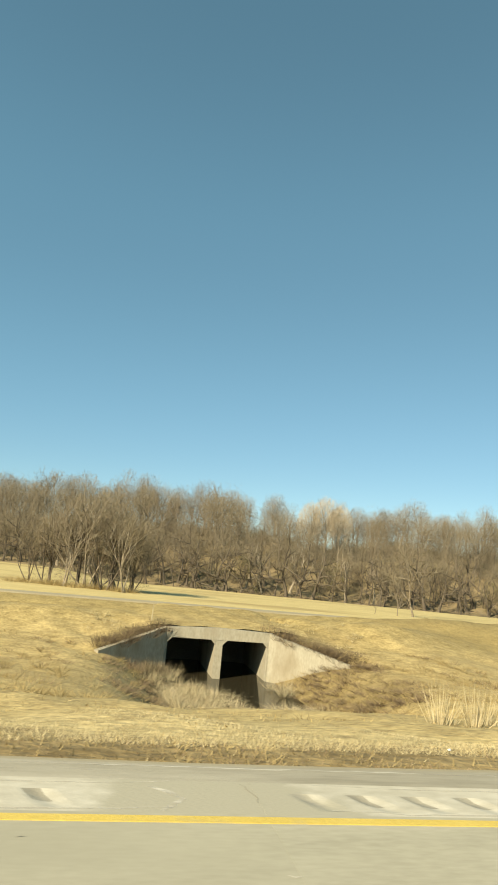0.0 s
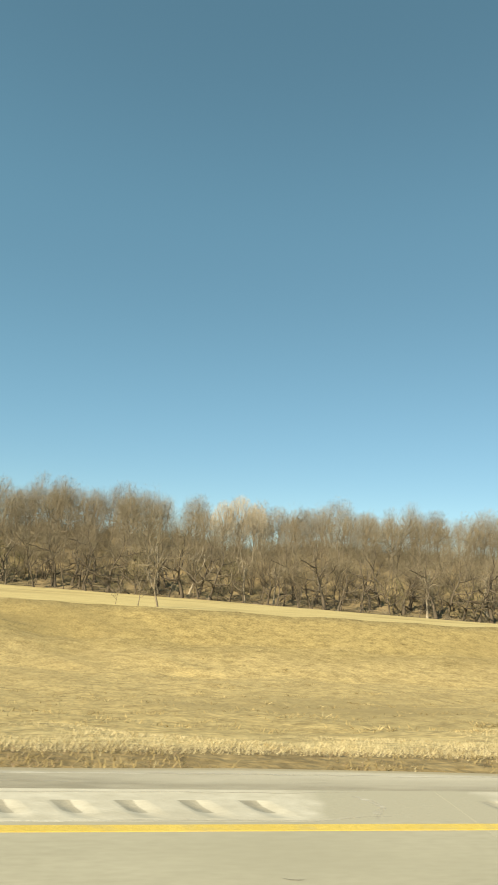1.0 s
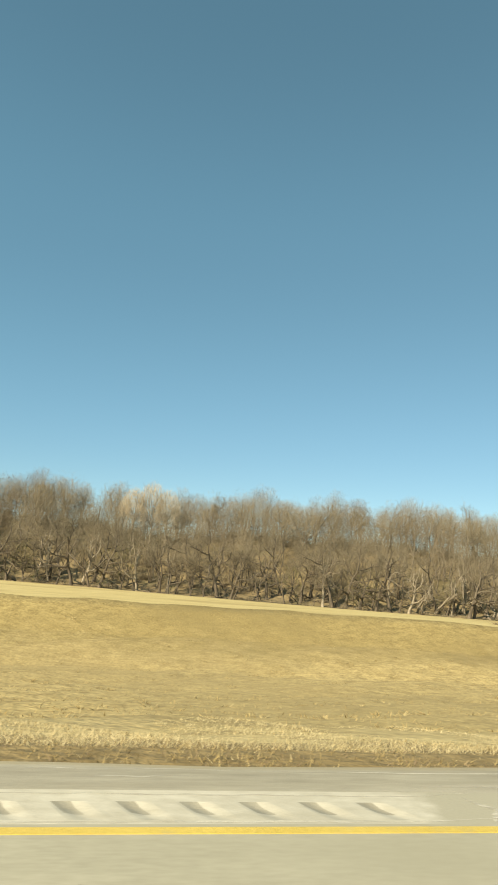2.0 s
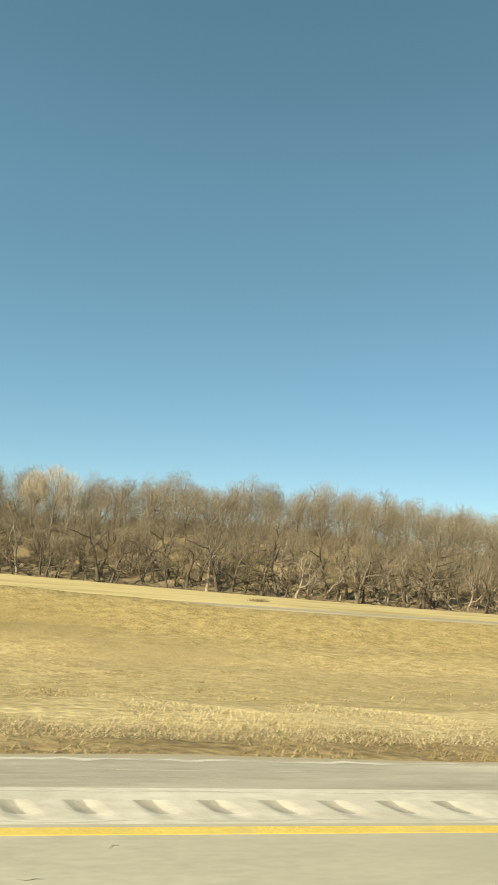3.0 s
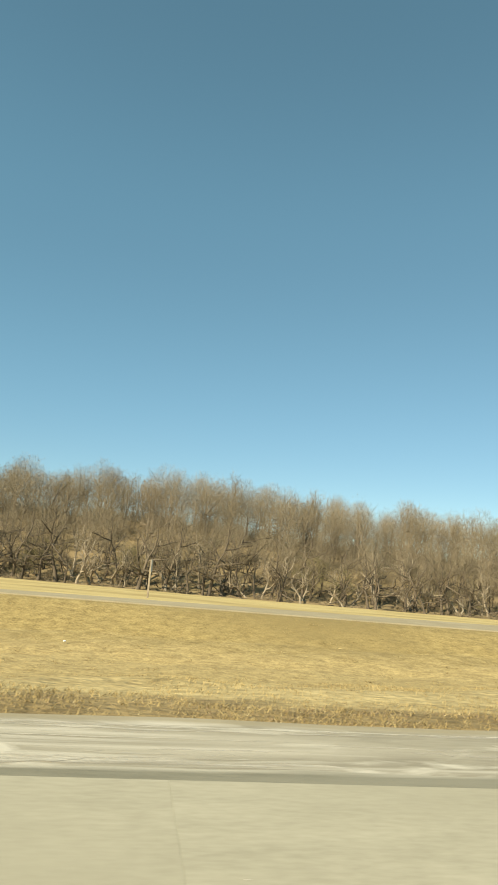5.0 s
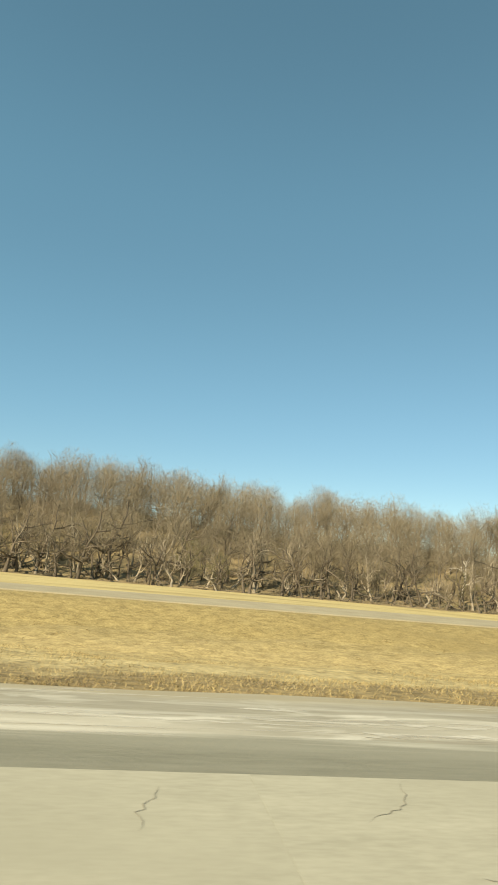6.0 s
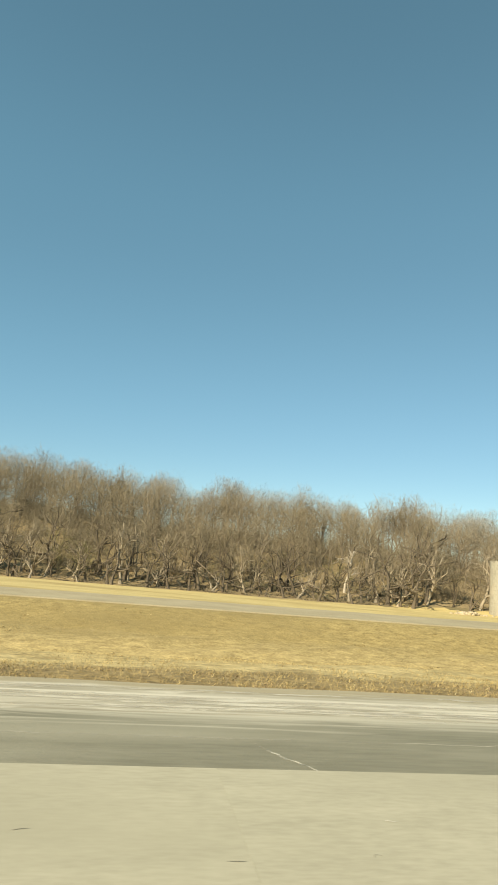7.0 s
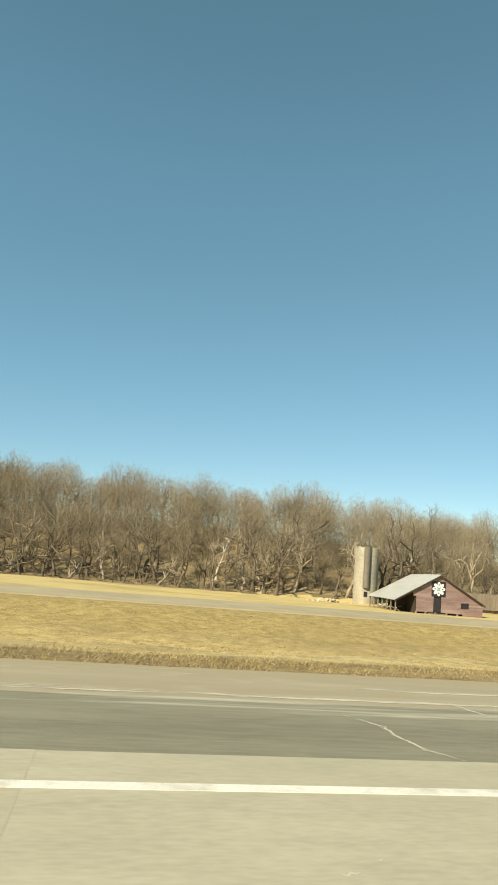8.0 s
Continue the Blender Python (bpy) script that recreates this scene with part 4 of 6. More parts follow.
def dome(seed, height, n, low=0.42, wide=0.25, thick=0.016, up=0.35, limbs=11, subs=2):
    """Arrays of a far bare tree: trunk, limbs that fan out to a lumpy rounded crown, and fine twigs massed round the limb ends."""
    rng = np.random.default_rng(seed)
    wood = Pile()
    tp, tr = limb(rng, (0, 0, -0.3), (rng.normal(0, 0.08), rng.normal(0, 0.08), 1.0), height * 0.62, 0.19, 0.07, 5, 0.08, 0.1)
    wood.add(*tube(tp, tr, 5))
    middle = np.array((0, 0, height * (low + 0.16)))
    size = np.array((height * wide, height * wide, height * (0.84 - low)))
    az = np.arange(limbs) * 2.4 + rng.uniform(0, 6)
    tilt = np.arcsin(np.clip(np.linspace(-0.05, 0.97, limbs) + rng.normal(0, 0.06, limbs), -0.1, 1))
    ends = np.stack([np.cos(tilt) * np.cos(az), np.cos(tilt) * np.sin(az), np.sin(tilt)], -1)
    reach = rng.uniform(0.72, 1.0, limbs)
    for e, r in zip(ends, reach):
        tip = middle + e * size * r * 0.86
        p = tp[rng.integers(2, 5)]
        lp, lr = limb(rng, p, tip - p, np.linalg.norm(tip - p), 0.11, 0.03, 3, 0.12, 0.03)
        wood.add(*tube(lp, lr, 3))
        for q in range(subs):
            k = rng.integers(1, 4)
            d = (lp[k] - lp[k - 1]) / np.linalg.norm(lp[k] - lp[k - 1])
            bp, br = limb(rng, lp[k], side_way(rng, d, rng.uniform(0.35, 0.9)), height * rng.uniform(0.1, 0.17), 0.05, 0.015, 2, 0.16, 0.1)
            wood.add(*tube(bp, br, 3))
    pick = rng.integers(0, limbs, n)
    u = ends[pick] + rng.normal(0, 0.40, (n, 3))
    u /= np.linalg.norm(u, axis=1)[:, None]
    base = middle + u * size * (reach[pick] * (0.35 + 0.62 * rng.random(n) ** 0.55))[:, None]
    way = u * 0.8 + rng.normal(0, 0.5, (n, 3)) + np.array((0, 0, up))
    way /= np.linalg.norm(way, axis=1)[:, None]
    tip = base + way * rng.uniform(0.4, 1.0, n)[:, None]
    side = np.cross(way, rng.normal(0, 1, (n, 3)))
    side *= thick / (np.linalg.norm(side, axis=1)[:, None] + 1e-9)
    return wood.data(), np.stack([base - side, base + side, tip], 1)


def dome_meshes(seed, bark, twig, *a, **kw):
    (wv, wf), tris = dome(seed, *a, **kw)
    return mesh_of("trunk", wv, wf, bark, smooth=True), tri_mesh("crown", tris, twig)


OAK = dict(limbs=7, subs=4, tips=3, twigs=5, twig_r=0.012, wander=0.36, spread=0.95, lift=0.10, girth=0.27, first=0.3, lean=0.16, limb_end=0.06, sub_r=0.06)
SLIM = dict(limbs=9, subs=4, tips=3, twigs=9, twig_r=0.013, wander=0.18, spread=0.8, lift=0.08, girth=0.15, first=0.3)
KINDS = [
    ("gnarled bare oak with dark twisted limbs", M_BARK, M_TWIG, dict(OAK, height=12.0, girth=0.34)),
    ("broad bare oak with crooked limbs", M_BARK, M_TWIG, dict(OAK, height=10.5, first=0.2, girth=0.33)),
    ("tall bare hardwood with upright limbs", M_BARK, M_TWIG, dict(SLIM, height=11.0)),
    ("slender bare hardwood tree on the slope", M_BARK, M_TWIG, dict(SLIM, height=10.0, girth=0.13)),
    ("bare tree with pale weathered trunk", M_PALE_BARK, M_TWIG, dict(OAK, height=11.0, girth=0.28)),
    ("bare multi-stemmed tree beside the meadow", M_BARK, M_TWIG, dict(SLIM, height=10.0, stems=3, limbs=5, girth=0.12, subs=4)),
    ("low bare tree with olive twigs", M_BARK, M_OLIVE_TWIG, dict(OAK, height=7.0, girth=0.17, first=0.12, twigs=12)),
    ("dead leaning oak with broken dark limbs", M_BARK, M_TWIG, dict(OAK, height=8.5, lean=0.35, limbs=5, subs=3, tips=1, twigs=3, girth=0.24)),
    ("bleached crooked tree with bare pale limbs", M_PALE_BARK, M_TWIG, dict(OAK, height=9.5, limbs=5, subs=3, tips=1, twigs=4, lean=0.2)),
]
TREES = [(label, tree_meshes(100 + i, bark, twig, **kw)) for i, (label, bark, twig, kw) in enumerate(KINDS)]


def plant(label, meshes, x, y, size=1.0, turn=0.0, group="bare trees at the edge of the wood", sink=0.0):
    ob = thing("tree", label, "tree", (x, y, land_at(x, y) - sink), turn, group)
    ob.scale = (size, size, size)
    for nm, me in zip(("trunk", "crown"), meshes):
        part(nm, me, None, ob)
    return ob


rng = np.random.default_rng(7)
x = -45.0
while x < 292:
    for row, gap in ((1.0, 0), (6.5, 2.0)):
        px, py = x + gap + rng.uniform(-1.4, 1.4), curve_at(x, FOOT) + row + rng.uniform(-2.0, 3.0)
        if 226 < px < 266 and row < 3 or 211 < px < 220 and row > 3:
            continue
        k = rng.choice(([0, 1, 0, 7, 5, 0, 1, 7, 6, 4] if px < 112 else [0, 1, 4, 7, 8, 0, 1, 7, 6]) if row < 3 else [0, 1, 4, 5, 3, 2])
        label, meshes = TREES[k]
        plant(label, meshes, px, py, rng.uniform(0.85, 1.35), rng.uniform(0, 360))
    x += rng.uniform(2.5, 3.9)

x = -10.0
while x < 226:
    k = rng.choice([7, 3, 7, 0] if x < 112 else [7, 8, 7, 0])
    px = x + rng.uniform(-1.5, 1.5)
    plant(TREES[k][0], TREES[k][1], px, curve_at(px, FOOT) + rng.uniform(-2.5, 1.5), rng.uniform(0.7, 1.05), rng.uniform(0, 360))
    x += rng.uniform(4.0, 6.5)

x = 112.0
while x < 228:
    k = rng.choice([4, 8, 4])
    plant(TREES[k][0], TREES[k][1], x, curve_at(x, FOOT) + rng.uniform(0, 6), rng.uniform(0.75, 1.1), rng.uniform(0, 360))
    x += rng.uniform(3.5, 6.5)

# single trees that stand out
TALL_PALE = dome_meshes(201, M_PALE_BARK, M_PALE_TWIG, 14.0, 4200, 0.4, 0.24, 0.018, 0.9, 14)
for i, (px, py, s) in enumerate(((54.5, 174, 1.3), (59, 175, 1.42), (63, 174, 1.3))):
    plant("tall pale cottonwood with straw-coloured twigs", TALL_PALE, px, py, s, 67 * i, "pale cottonwoods on the hill")
WHITE_TREE = tree_meshes(202, M_WHITE_BARK, M_TWIG, **dict(OAK, height=11.5, limbs=6, subs=3, tips=1, twigs=2, girth=0.30, first=0.35, limb_end=0.06, sub_r=0.06, wander=0.3, spread=0.75, lean=0.04))
plant("bare tree with bleached white forking limbs", WHITE_TREE, 216.0, 128.0, 1.0, 30)
plant("tall bare oak rising above the wood", TREES[1][1], 233.5, 130.0, 1.6, 80)
for px, py, k, s, a in ((221.5, 118.5, 0, 1.25, 10), (226.5, 117.5, 1, 1.35, 120), (229.5, 118.5, 4, 1.15, 200), (247.5, 119.0, 0, 1.35, 300), (253.0, 118.5, 4, 1.25, 40), (262.0, 117.5, 4, 1.2, 160), (268, 118, 1, 1.2, 80)):
    plant("large gnarled oak near the farm buildings", TREES[k][1], px, py, s, a)
THIN = tree_meshes(203, M_SLOPE_BARK, M_TWIG, **dict(SLIM, height=4.2, girth=0.06, limbs=6, subs=3, tips=2, twigs=3))
for px, py, s, a in ((28.7, 57.7, 0.8, 20), (30.4, 58.0, 1.8, 140), (26.8, 58.5, 0.5, 250)):
    plant("thin young bare tree beside the road", THIN, px, py, s, a, "young trees beside the road")
CLUMP = [tree_meshes(210 + i, (M_PALE_BARK, M_BARK)[i], M_TWIG, **dict(SLIM, height=9.5, stems=4, limbs=4, girth=0.09, subs=3, twigs=9, lift=0.14, spread=0.5)) for i in range(2)]
for i, (px, py, s) in enumerate(((3.6, 59.5, 0.85), (2.0, 61, 0.95), (0.3, 62, 1.0), (4.4, 62.5, 0.7), (-1.6, 61.5, 0.9), (-3.4, 63, 0.8), (1.2, 64, 1.0), (-5.0, 64, 0.65), (3.0, 65, 0.9))):
    plant("bare tree in a dense roadside clump", CLUMP[i % 2], px, py, s, 51 * i, "clump of bare trees by the road")

HAZE = [dome_meshes(220 + i, M_BARK, M_RUSSET_TWIG, 9.5, 3200, 0.12, 0.30, 0.011, 0.3, 12, 3) for i in range(2)]
for i, (px, py, s) in enumerate(((2.6, 62.5, 0.95), (-0.6, 63.5, 1.05), (-3.2, 64.5, 0.9), (4.6, 64.5, 0.75), (1.0, 66.5, 1.1))):
    plant("russet-twigged bare tree in a dense roadside clump", HAZE[i % 2], px, py, s, 83 * i, "clump of bare trees by the road")


# taller crowns that stand out along the skyline
x = -20.0
while x < 285:
    k = rng.choice([2, 3, 5])
    py = curve_at(x, FOOT) + rng.uniform(30, 44)
    if abs(x - 59) > 12:
        plant("tall bare tree rising above the hillside wood", TREES[k][1], x, py, rng.uniform(1.3, 1.6), rng.uniform(0, 360), "tall trees on the crest")
    x += rng.uniform(15, 32)


# brush under the trees
def needles(rng, n, cx, cy, cz, r, h, w):
    """Thin leaning stems round many centres, as arrays of triangles."""
    k = len(cx)
    idx = np.repeat(np.arange(k), n)
    m = len(idx)
    a, d = rng.uniform(0, 2 * np.pi, m), np.sqrt(rng.uniform(0, 1, m))
    rr, hh = np.asarray(r)[idx], np.asarray(h)[idx]
    base = np.stack([cx[idx] + 0.45 * rr * d * np.cos(a), cy[idx] + 0.45 * rr * d * np.sin(a), cz[idx] - 0.05], -1)
    tip = base + np.stack([rr * d * np.cos(a), rr * d * np.sin(a), hh * rng.uniform(0.45, 1.0, m) * (1 - 0.45 * d)], -1)
    side = rng.normal(0, 1, (m, 3)) * np.array((1, 1, 0.2))
    side *= (w / np.linalg.norm(side, axis=1))[:, None]
    v = np.stack([base - side, base + side, tip], 1).reshape(-1, 3)
    return v, np.arange(3 * m).reshape(-1, 3).tolist()


n = 2000
bx = rng.uniform(-60, 300, n)
by = curve_at(bx, FOOT) + np.where(rng.random(n) < 0.55, rng.uniform(-1.0, 14, n), rng.uniform(10, 60, n))
ok = ~((bx > 228) & (bx < 262) & (by < 119))
bx, by = bx[ok], by[ok]
v, f = needles(rng, 70, bx, by, land(bx, by), rng.uniform(0.6, 1.5, len(bx)), np.where(by - curve_at(bx, FOOT) < 8, rng.uniform(0.5, 1.8, len(bx)), rng.uniform(0.8, 3.0, len(bx))), 0.022)
cx_ = rng.uniform(-6, 4.6, 46)
cy_ = rng.uniform(59, 65, 46)
v2, f2 = needles(rng, 90, cx_, cy_, land(cx_, cy_), rng.uniform(0.9, 1.6, 46), rng.uniform(0.5, 1.3, 46), 0.012)
tagged(new("undergrowth", mesh_of("undergrowth", v2, f2, M_TUSSOCK)), "low bare brush under the roadside clump", "undergrowth", kind="stuff")
brush = tagged(new("undergrowth", mesh_of("undergrowth", v, f, M_TWIG)), "tangled bare brush under the hillside trees", "undergrowth", kind="stuff")

n = 1700
bx = rng.uniform(-46, 294, n)
deep = np.where(rng.random(n) < 0.4, rng.uniform(12, 34, n), rng.uniform(34, 62, n))
by = curve_at(bx, FOOT) + deep
v, f = needles(rng, 80, bx, by, land(bx, by), rng.uniform(1.4, 3.0, n), np.where(deep < 34, rng.uniform(2.4, 5.0, n), rng.uniform(4.5, 9.0, n)), 0.024)
tagged(new("thicket", mesh_of("thicket", v, f, M_TWIG)), "dense hazy thicket of bare saplings on the hill", "thicket", kind="stuff")

# fallen limbs along the foot of the wood
for i in range(34):
    px = rng.uniform(20, 235)
    py = curve_at(px, FOOT) + rng.uniform(-2.5, 5)
    log = thing("fallen_log", "fallen crooked limb lying in leaf litter", "fallen limb", (px, py, land_at(px, py) + 0.1), rng.uniform(0, 360), "fallen limbs under the trees")
    lp, lr = limb(rng, (0, 0, 0), (1, 0, 0.12), rng.uniform(2.2, 5.0), rng.uniform(0.12, 0.2), 0.05, 6, 0.2, -0.005)
    lp[:, 2] = np.clip(lp[:, 2], -0.05, 1.2)
    part("stem", tube(lp, lr, 6, True), M_BARK if i % 9 else M_PALE_BARK, log)
    for q in (2, 3, 4):
        bp, br = limb(rng, lp[q], (rng.normal(0.5, 0.3), rng.normal(0, 0.8), rng.uniform(0.2, 0.9)), rng.uniform(0.7, 1.8), 0.07, 0.02, 4, 0.3, 0.0)
        part("branch", tube(bp, br, 5), M_BARK if i % 9 else M_PALE_BARK, log)

# the wood on the hill behind: rounded crowns behind the edge, then up the slope, then along the crest
rng = np.random.default_rng(17)
DOMES = [dome(300 + i, 15.5, 3300, 0.10 + 0.05 * (i % 4), 0.27 + 0.03 * (i % 5), 0.021, 0.05 + 0.08 * (i % 3)) for i in range(9)]
WOODS = (("bare brown hardwood forest covering the hillside", M_SLOPE_BARK, M_TWIG), ("russet-tinged bare forest on the slope", M_SLOPE_BARK, M_RUSSET_TWIG), ("pale grey bare forest along the crest of the hill", M_PALE_BARK, M_FAR_TWIG))
woods = [(Pile(), []) for _ in WOODS]
for count, near, deep, small, large, sprays_of in ((110, 13, 11, 0.62, 0.95, 1900), (180, 24, 17, 0.75, 1.10, 2500), (200, 41, 17, 0.84, 1.12, 3300)):
    for i in range(count):
        px = -46 + 340 * ((i * 0.6180340 + 0.011 * rng.random()) % 1)
        back = near + deep * ((i * 0.7548777) % 1)
        size, turn_by, kind_of = rng.uniform(small, large), rng.uniform(0, 2 * math.pi), rng.random()
        if abs(px - 216) < 4.5 and back < 16 or 222 < px < 270 and back < 16 or (abs(px - 59) < 7 and 24 < back < 38 or abs(px - 44) < 1.5 and back > 34):
            continue
        if abs(px - 59) < 8 and back >= 38:
            size *= 0.72
        if 4 < px < 40 and back > 30:
            size *= 1.03
        py = curve_at(px, FOOT) + back
        R = np.array(((math.cos(turn_by), -math.sin(turn_by), 0), (math.sin(turn_by), math.cos(turn_by), 0), (0, 0, 1))) * size
        off = np.array((px, py, land_at(px, py)))
        k = 2 if back > 40 and kind_of < 0.75 else 1 if math.sin(px * 0.11) + 2 * kind_of > 1.9 else 0
        (wv, wf), tris = DOMES[(i * 4) % 9]
        woods[k][0].add(wv @ R.T + off, wf)
        woods[k][1].append(tris[:sprays_of] @ R.T + off)
for (label, bark, twig), (stems, sprays) in zip(WOODS, woods):
    wood_ob = thing("far_wood", label, "forest", kind="stuff")
    tagged(part("trunk", stems.data(), bark, wood_ob), kind="stuff")
    tagged(part("crown", tri_mesh("crown", np.concatenate(sprays), twig), None, wood_ob), kind="stuff")


# ---------------------------------------------------------------- culvert
def prism(bm, outline, axis_lo, axis_hi, axis="y"):
    """A solid from an outline in x, z drawn out along y (or from x, y along z)."""
    a = [bm.verts.new((p, axis_lo, q) if axis == "y" else (p, q, axis_lo)) for p, q in outline]
    b = [bm.verts.new((p, axis_hi, q) if axis == "y" else (p, q, axis_hi)) for p, q in outline]
    n = len(outline)
    for i in range(n):
        bm.faces.new((a[i], a[(i + 1) % n], b[(i + 1) % n], b[i]))
    bm.faces.new(a[::-1])
    bm.faces.new(b)


def hull(bm, lower, upper):
    """A solid between two rings of points."""
    a, b = [bm.verts.new(p) for p in lower], [bm.verts.new(p) for p in upper]
    n = len(a)
    for i in range(n):
        bm.faces.new((a[i], a[(i + 1) % n], b[(i + 1) % n], b[i]))
    bm.faces.new(a[::-1])
    bm.faces.new(b)


CX, CY = 8.15, 33.3
before_hollow = set(bpy.data.meshes)
culvert = thing("culvert", "twin-box stained concrete road culvert with flared wing walls", "culvert")
bm = bmesh.new()
# the face: lintel with haunched corners, and the jambs
prism(bm, [(5.35, -2.50), (8.15, -2.40), (10.90, -2.50), (10.90, -2.98), (10.45, -2.98), (5.75, -2.98), (5.35, -2.98)], CY, CY + 0.32)
part("headwall", bm, M_OLD_CONCRETE, culvert)
for x0, sx in ((5.55, 1), (7.95, -1), (8.33, 1), (10.62, -1)):
    bm = bmesh.new()
    prism(bm, [(x0, -2.97), (x0 + 0.24 * sx, -2.97), (x0, -3.21)], CY + 0.01, CY + 0.31)
    part("haunch", bm, M_OLD_CONCRETE, culvert)
bm = bmesh.new()
prism(bm, [(7.95, -5.5), (8.33, -5.5), (8.33, -2.97), (7.95, -2.97)], CY + 0.02, CY + 5.5)
part("dividing_wall", bm, M_OLD_CONCRETE, culvert)
for x0, x1 in ((5.25, 5.55), (10.62, 10.92)):
    bm = bmesh.new()
    box(bm, (x0, CY + 0.02, -5.5), (x1, CY + 5.5, -2.97), 0.01)
    part("side_wall", bm, M_OLD_CONCRETE, culvert)
# barrel roof takes the dark tone, so its shade is put in by colour
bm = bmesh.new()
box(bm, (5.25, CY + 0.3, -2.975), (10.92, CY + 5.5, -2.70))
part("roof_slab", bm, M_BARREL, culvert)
# added dark wall, shuts the barrels so no light shows through
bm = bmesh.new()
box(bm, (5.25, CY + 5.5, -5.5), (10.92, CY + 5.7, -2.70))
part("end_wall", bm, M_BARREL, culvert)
bm = bmesh.new()
box(bm, (5.25, CY - 0.6, -5.6), (10.92, CY + 5.5, -5.05))
part("apron", bm, M_OLD_CONCRETE, culvert)
for s, xa in ((-1, 5.45), (1, 10.72)):
    tip, ty = xa + s * 3.15, CY - 3.25
    nx_, ny_ = s * 0.19, 0.19
    bm = bmesh.new()
    hull(bm, [(xa, CY, -5.6), (tip, ty, -5.2), (tip + nx_, ty + ny_, -5.2), (xa + nx_, CY + ny_, -5.6)],
         [(xa, CY, -2.52), (tip, ty, -3.34), (tip + nx_, ty + ny_, -3.34), (xa + nx_, CY + ny_, -2.52)])
    part("wing_wall", bm, M_OLD_CONCRETE, culvert)

# the bank over the barrel
px_, py_ = np.linspace(3.4, 12.9, 31), np.linspace(CY + 0.33, 38.93, 12)
PX, PY = np.meshgrid(px_, py_)
over = 1 - smooth(2.7, 4.4, abs(PX - 8.15))
TX, TY = PIVOT[0] + SHRINK * (PX - PIVOT[0]), SHRINK * PY
beside = PIVOT[2] + (land(TX, TY) + 0.8 * bumps(TX, TY) + 0.03 - PIVOT[2]) / SHRINK
PZ = over * (-2.46 + (far_road_z(PX, 39.0) + 2.47) * (PY - CY) / (39.0 - CY)) + (1 - over) * beside + 0.03 * np.sin(PX * 3 + PY * 2)
bank_f = [(j * 31 + i, j * 31 + i + 1, (j + 1) * 31 + i + 1, (j + 1) * 31 + i) for j in range(11) for i in range(30)]
bank_me = mesh_of("bank", np.stack([PX, PY, PZ], -1).reshape(-1, 3), bank_f, M_MEDIAN, smooth=True)
bank_me.attributes.new("edge_distance", "FLOAT", "POINT").data.foreach_set("value", (PY - 4.2).astype(np.float32).ravel())
tagged(new("bank", bank_me), "dry grassy bank over the culvert", "ground", kind="structure")

wv_ = [(8.3 + 5.0 * math.cos(a) * (1 + 0.12 * math.sin(3 * a)), 30.0 + 9.5 * math.sin(a), -4.84) for a in np.linspace(0, 2 * math.pi, 40, endpoint=False)]
tagged(new("water", mesh_of("water", wv_, [tuple(range(40))], M_WATER)), "still dark water in the ditch before the culvert", "water", kind="structure")


# ---------------------------------------------------------------- reeds and brush round the culvert
def clump_ob(name, label, category, rng, centres, n, r, h, w, mat):
    c = np.array(centres, float)
    v, f = needles(rng, n, c[:, 0], c[:, 1], c[:, 2], np.full(len(c), r), np.full(len(c), h), w)
    return tagged(new(name, mesh_of(name, v, f, mat)), label, category, kind="stuff")


rng = np.random.default_rng(11)


def spots(n, x0, x1, y0, y1, z=None):
    xs, ys = rng.uniform(x0, x1, n), rng.uniform(y0, y1, n)
    return np.stack([xs, ys, land_wide(xs, ys) if z is None else np.full(n, z)], -1)


clump_ob("reeds", "bleached broken reeds standing in the ditch water", "reeds", rng, np.concatenate([spots(27, 5.0, 8.1, 26.4, 30.2, -4.84), spots(9, 9.2, 12.5, 25.2, 26.4, -4.84), spots(16, 4.2, 6.0, 29.8, 32.6, -4.6), spots(8, 10.4, 12.5, 29.6, 31.5, -4.75)]), 60, 0.55, 0.9, 0.009, M_REED)
clump_ob("reeds", "flattened bleached reeds matted over the ditch", "reeds", rng, np.concatenate([spots(64, 4.6, 8.2, 26.0, 30.4, -4.75), spots(22, 9.6, 13.0, 25.2, 27.0, -4.72)]), 46, 0.8, 0.42, 0.009, M_REED)
clump_ob("brush", "dark weeds hanging before the wing wall", "brush", rng, np.array([(3.4 + 2.0 * t + rng.normal(0, 0.2), CY - 2.6 + 2.1 * t - 0.35 + rng.normal(0, 0.2), -4.3 - 0.3 * t) for t in rng.uniform(0, 1, 26)]), 46, 0.5, 1.0, 0.009, M_BRUSH)
clump_ob("brush", "matted brown weeds in the ditch bed", "brush", rng, np.concatenate([spots(260, 10.2, 15.2, 22.5, 32.3), spots(80, 2.4, 6.0, 23, 31)]), 60, 0.5, 0.30, 0.010, M_BRUSH)
clump_ob("grass", "rank dry grass on the ditch banks", "grass", rng, np.concatenate([spots(620, -14.0, 5.2, 15, 33), spots(420, 11.6, 20.0, 16, 32)]), 36, 0.42, 0.32, 0.008, M_TUSSOCK)
clump_ob("brush", "dark dead weeds scattered on the ditch banks", "brush", rng, np.concatenate([spots(170, -14.0, 4.6, 17, 33), spots(120, 12.2, 20.0, 17, 32)]), 30, 0.45, 0.28, 0.009, M_BRUSH)
clump_ob("grass", "dry grass fringe above the culvert", "grass", rng, np.concatenate([np.array([(x_, CY + 0.55 + rng.uniform(0, 1.2), -2.5) for x_ in rng.uniform(5.4, 11.2, 46)]), spots(40, 1.5, 5.0, 33.2, 36), spots(40, 11.5, 16, 32.5, 36)]), 26, 0.3, 0.36, 0.008, M_BLADE)
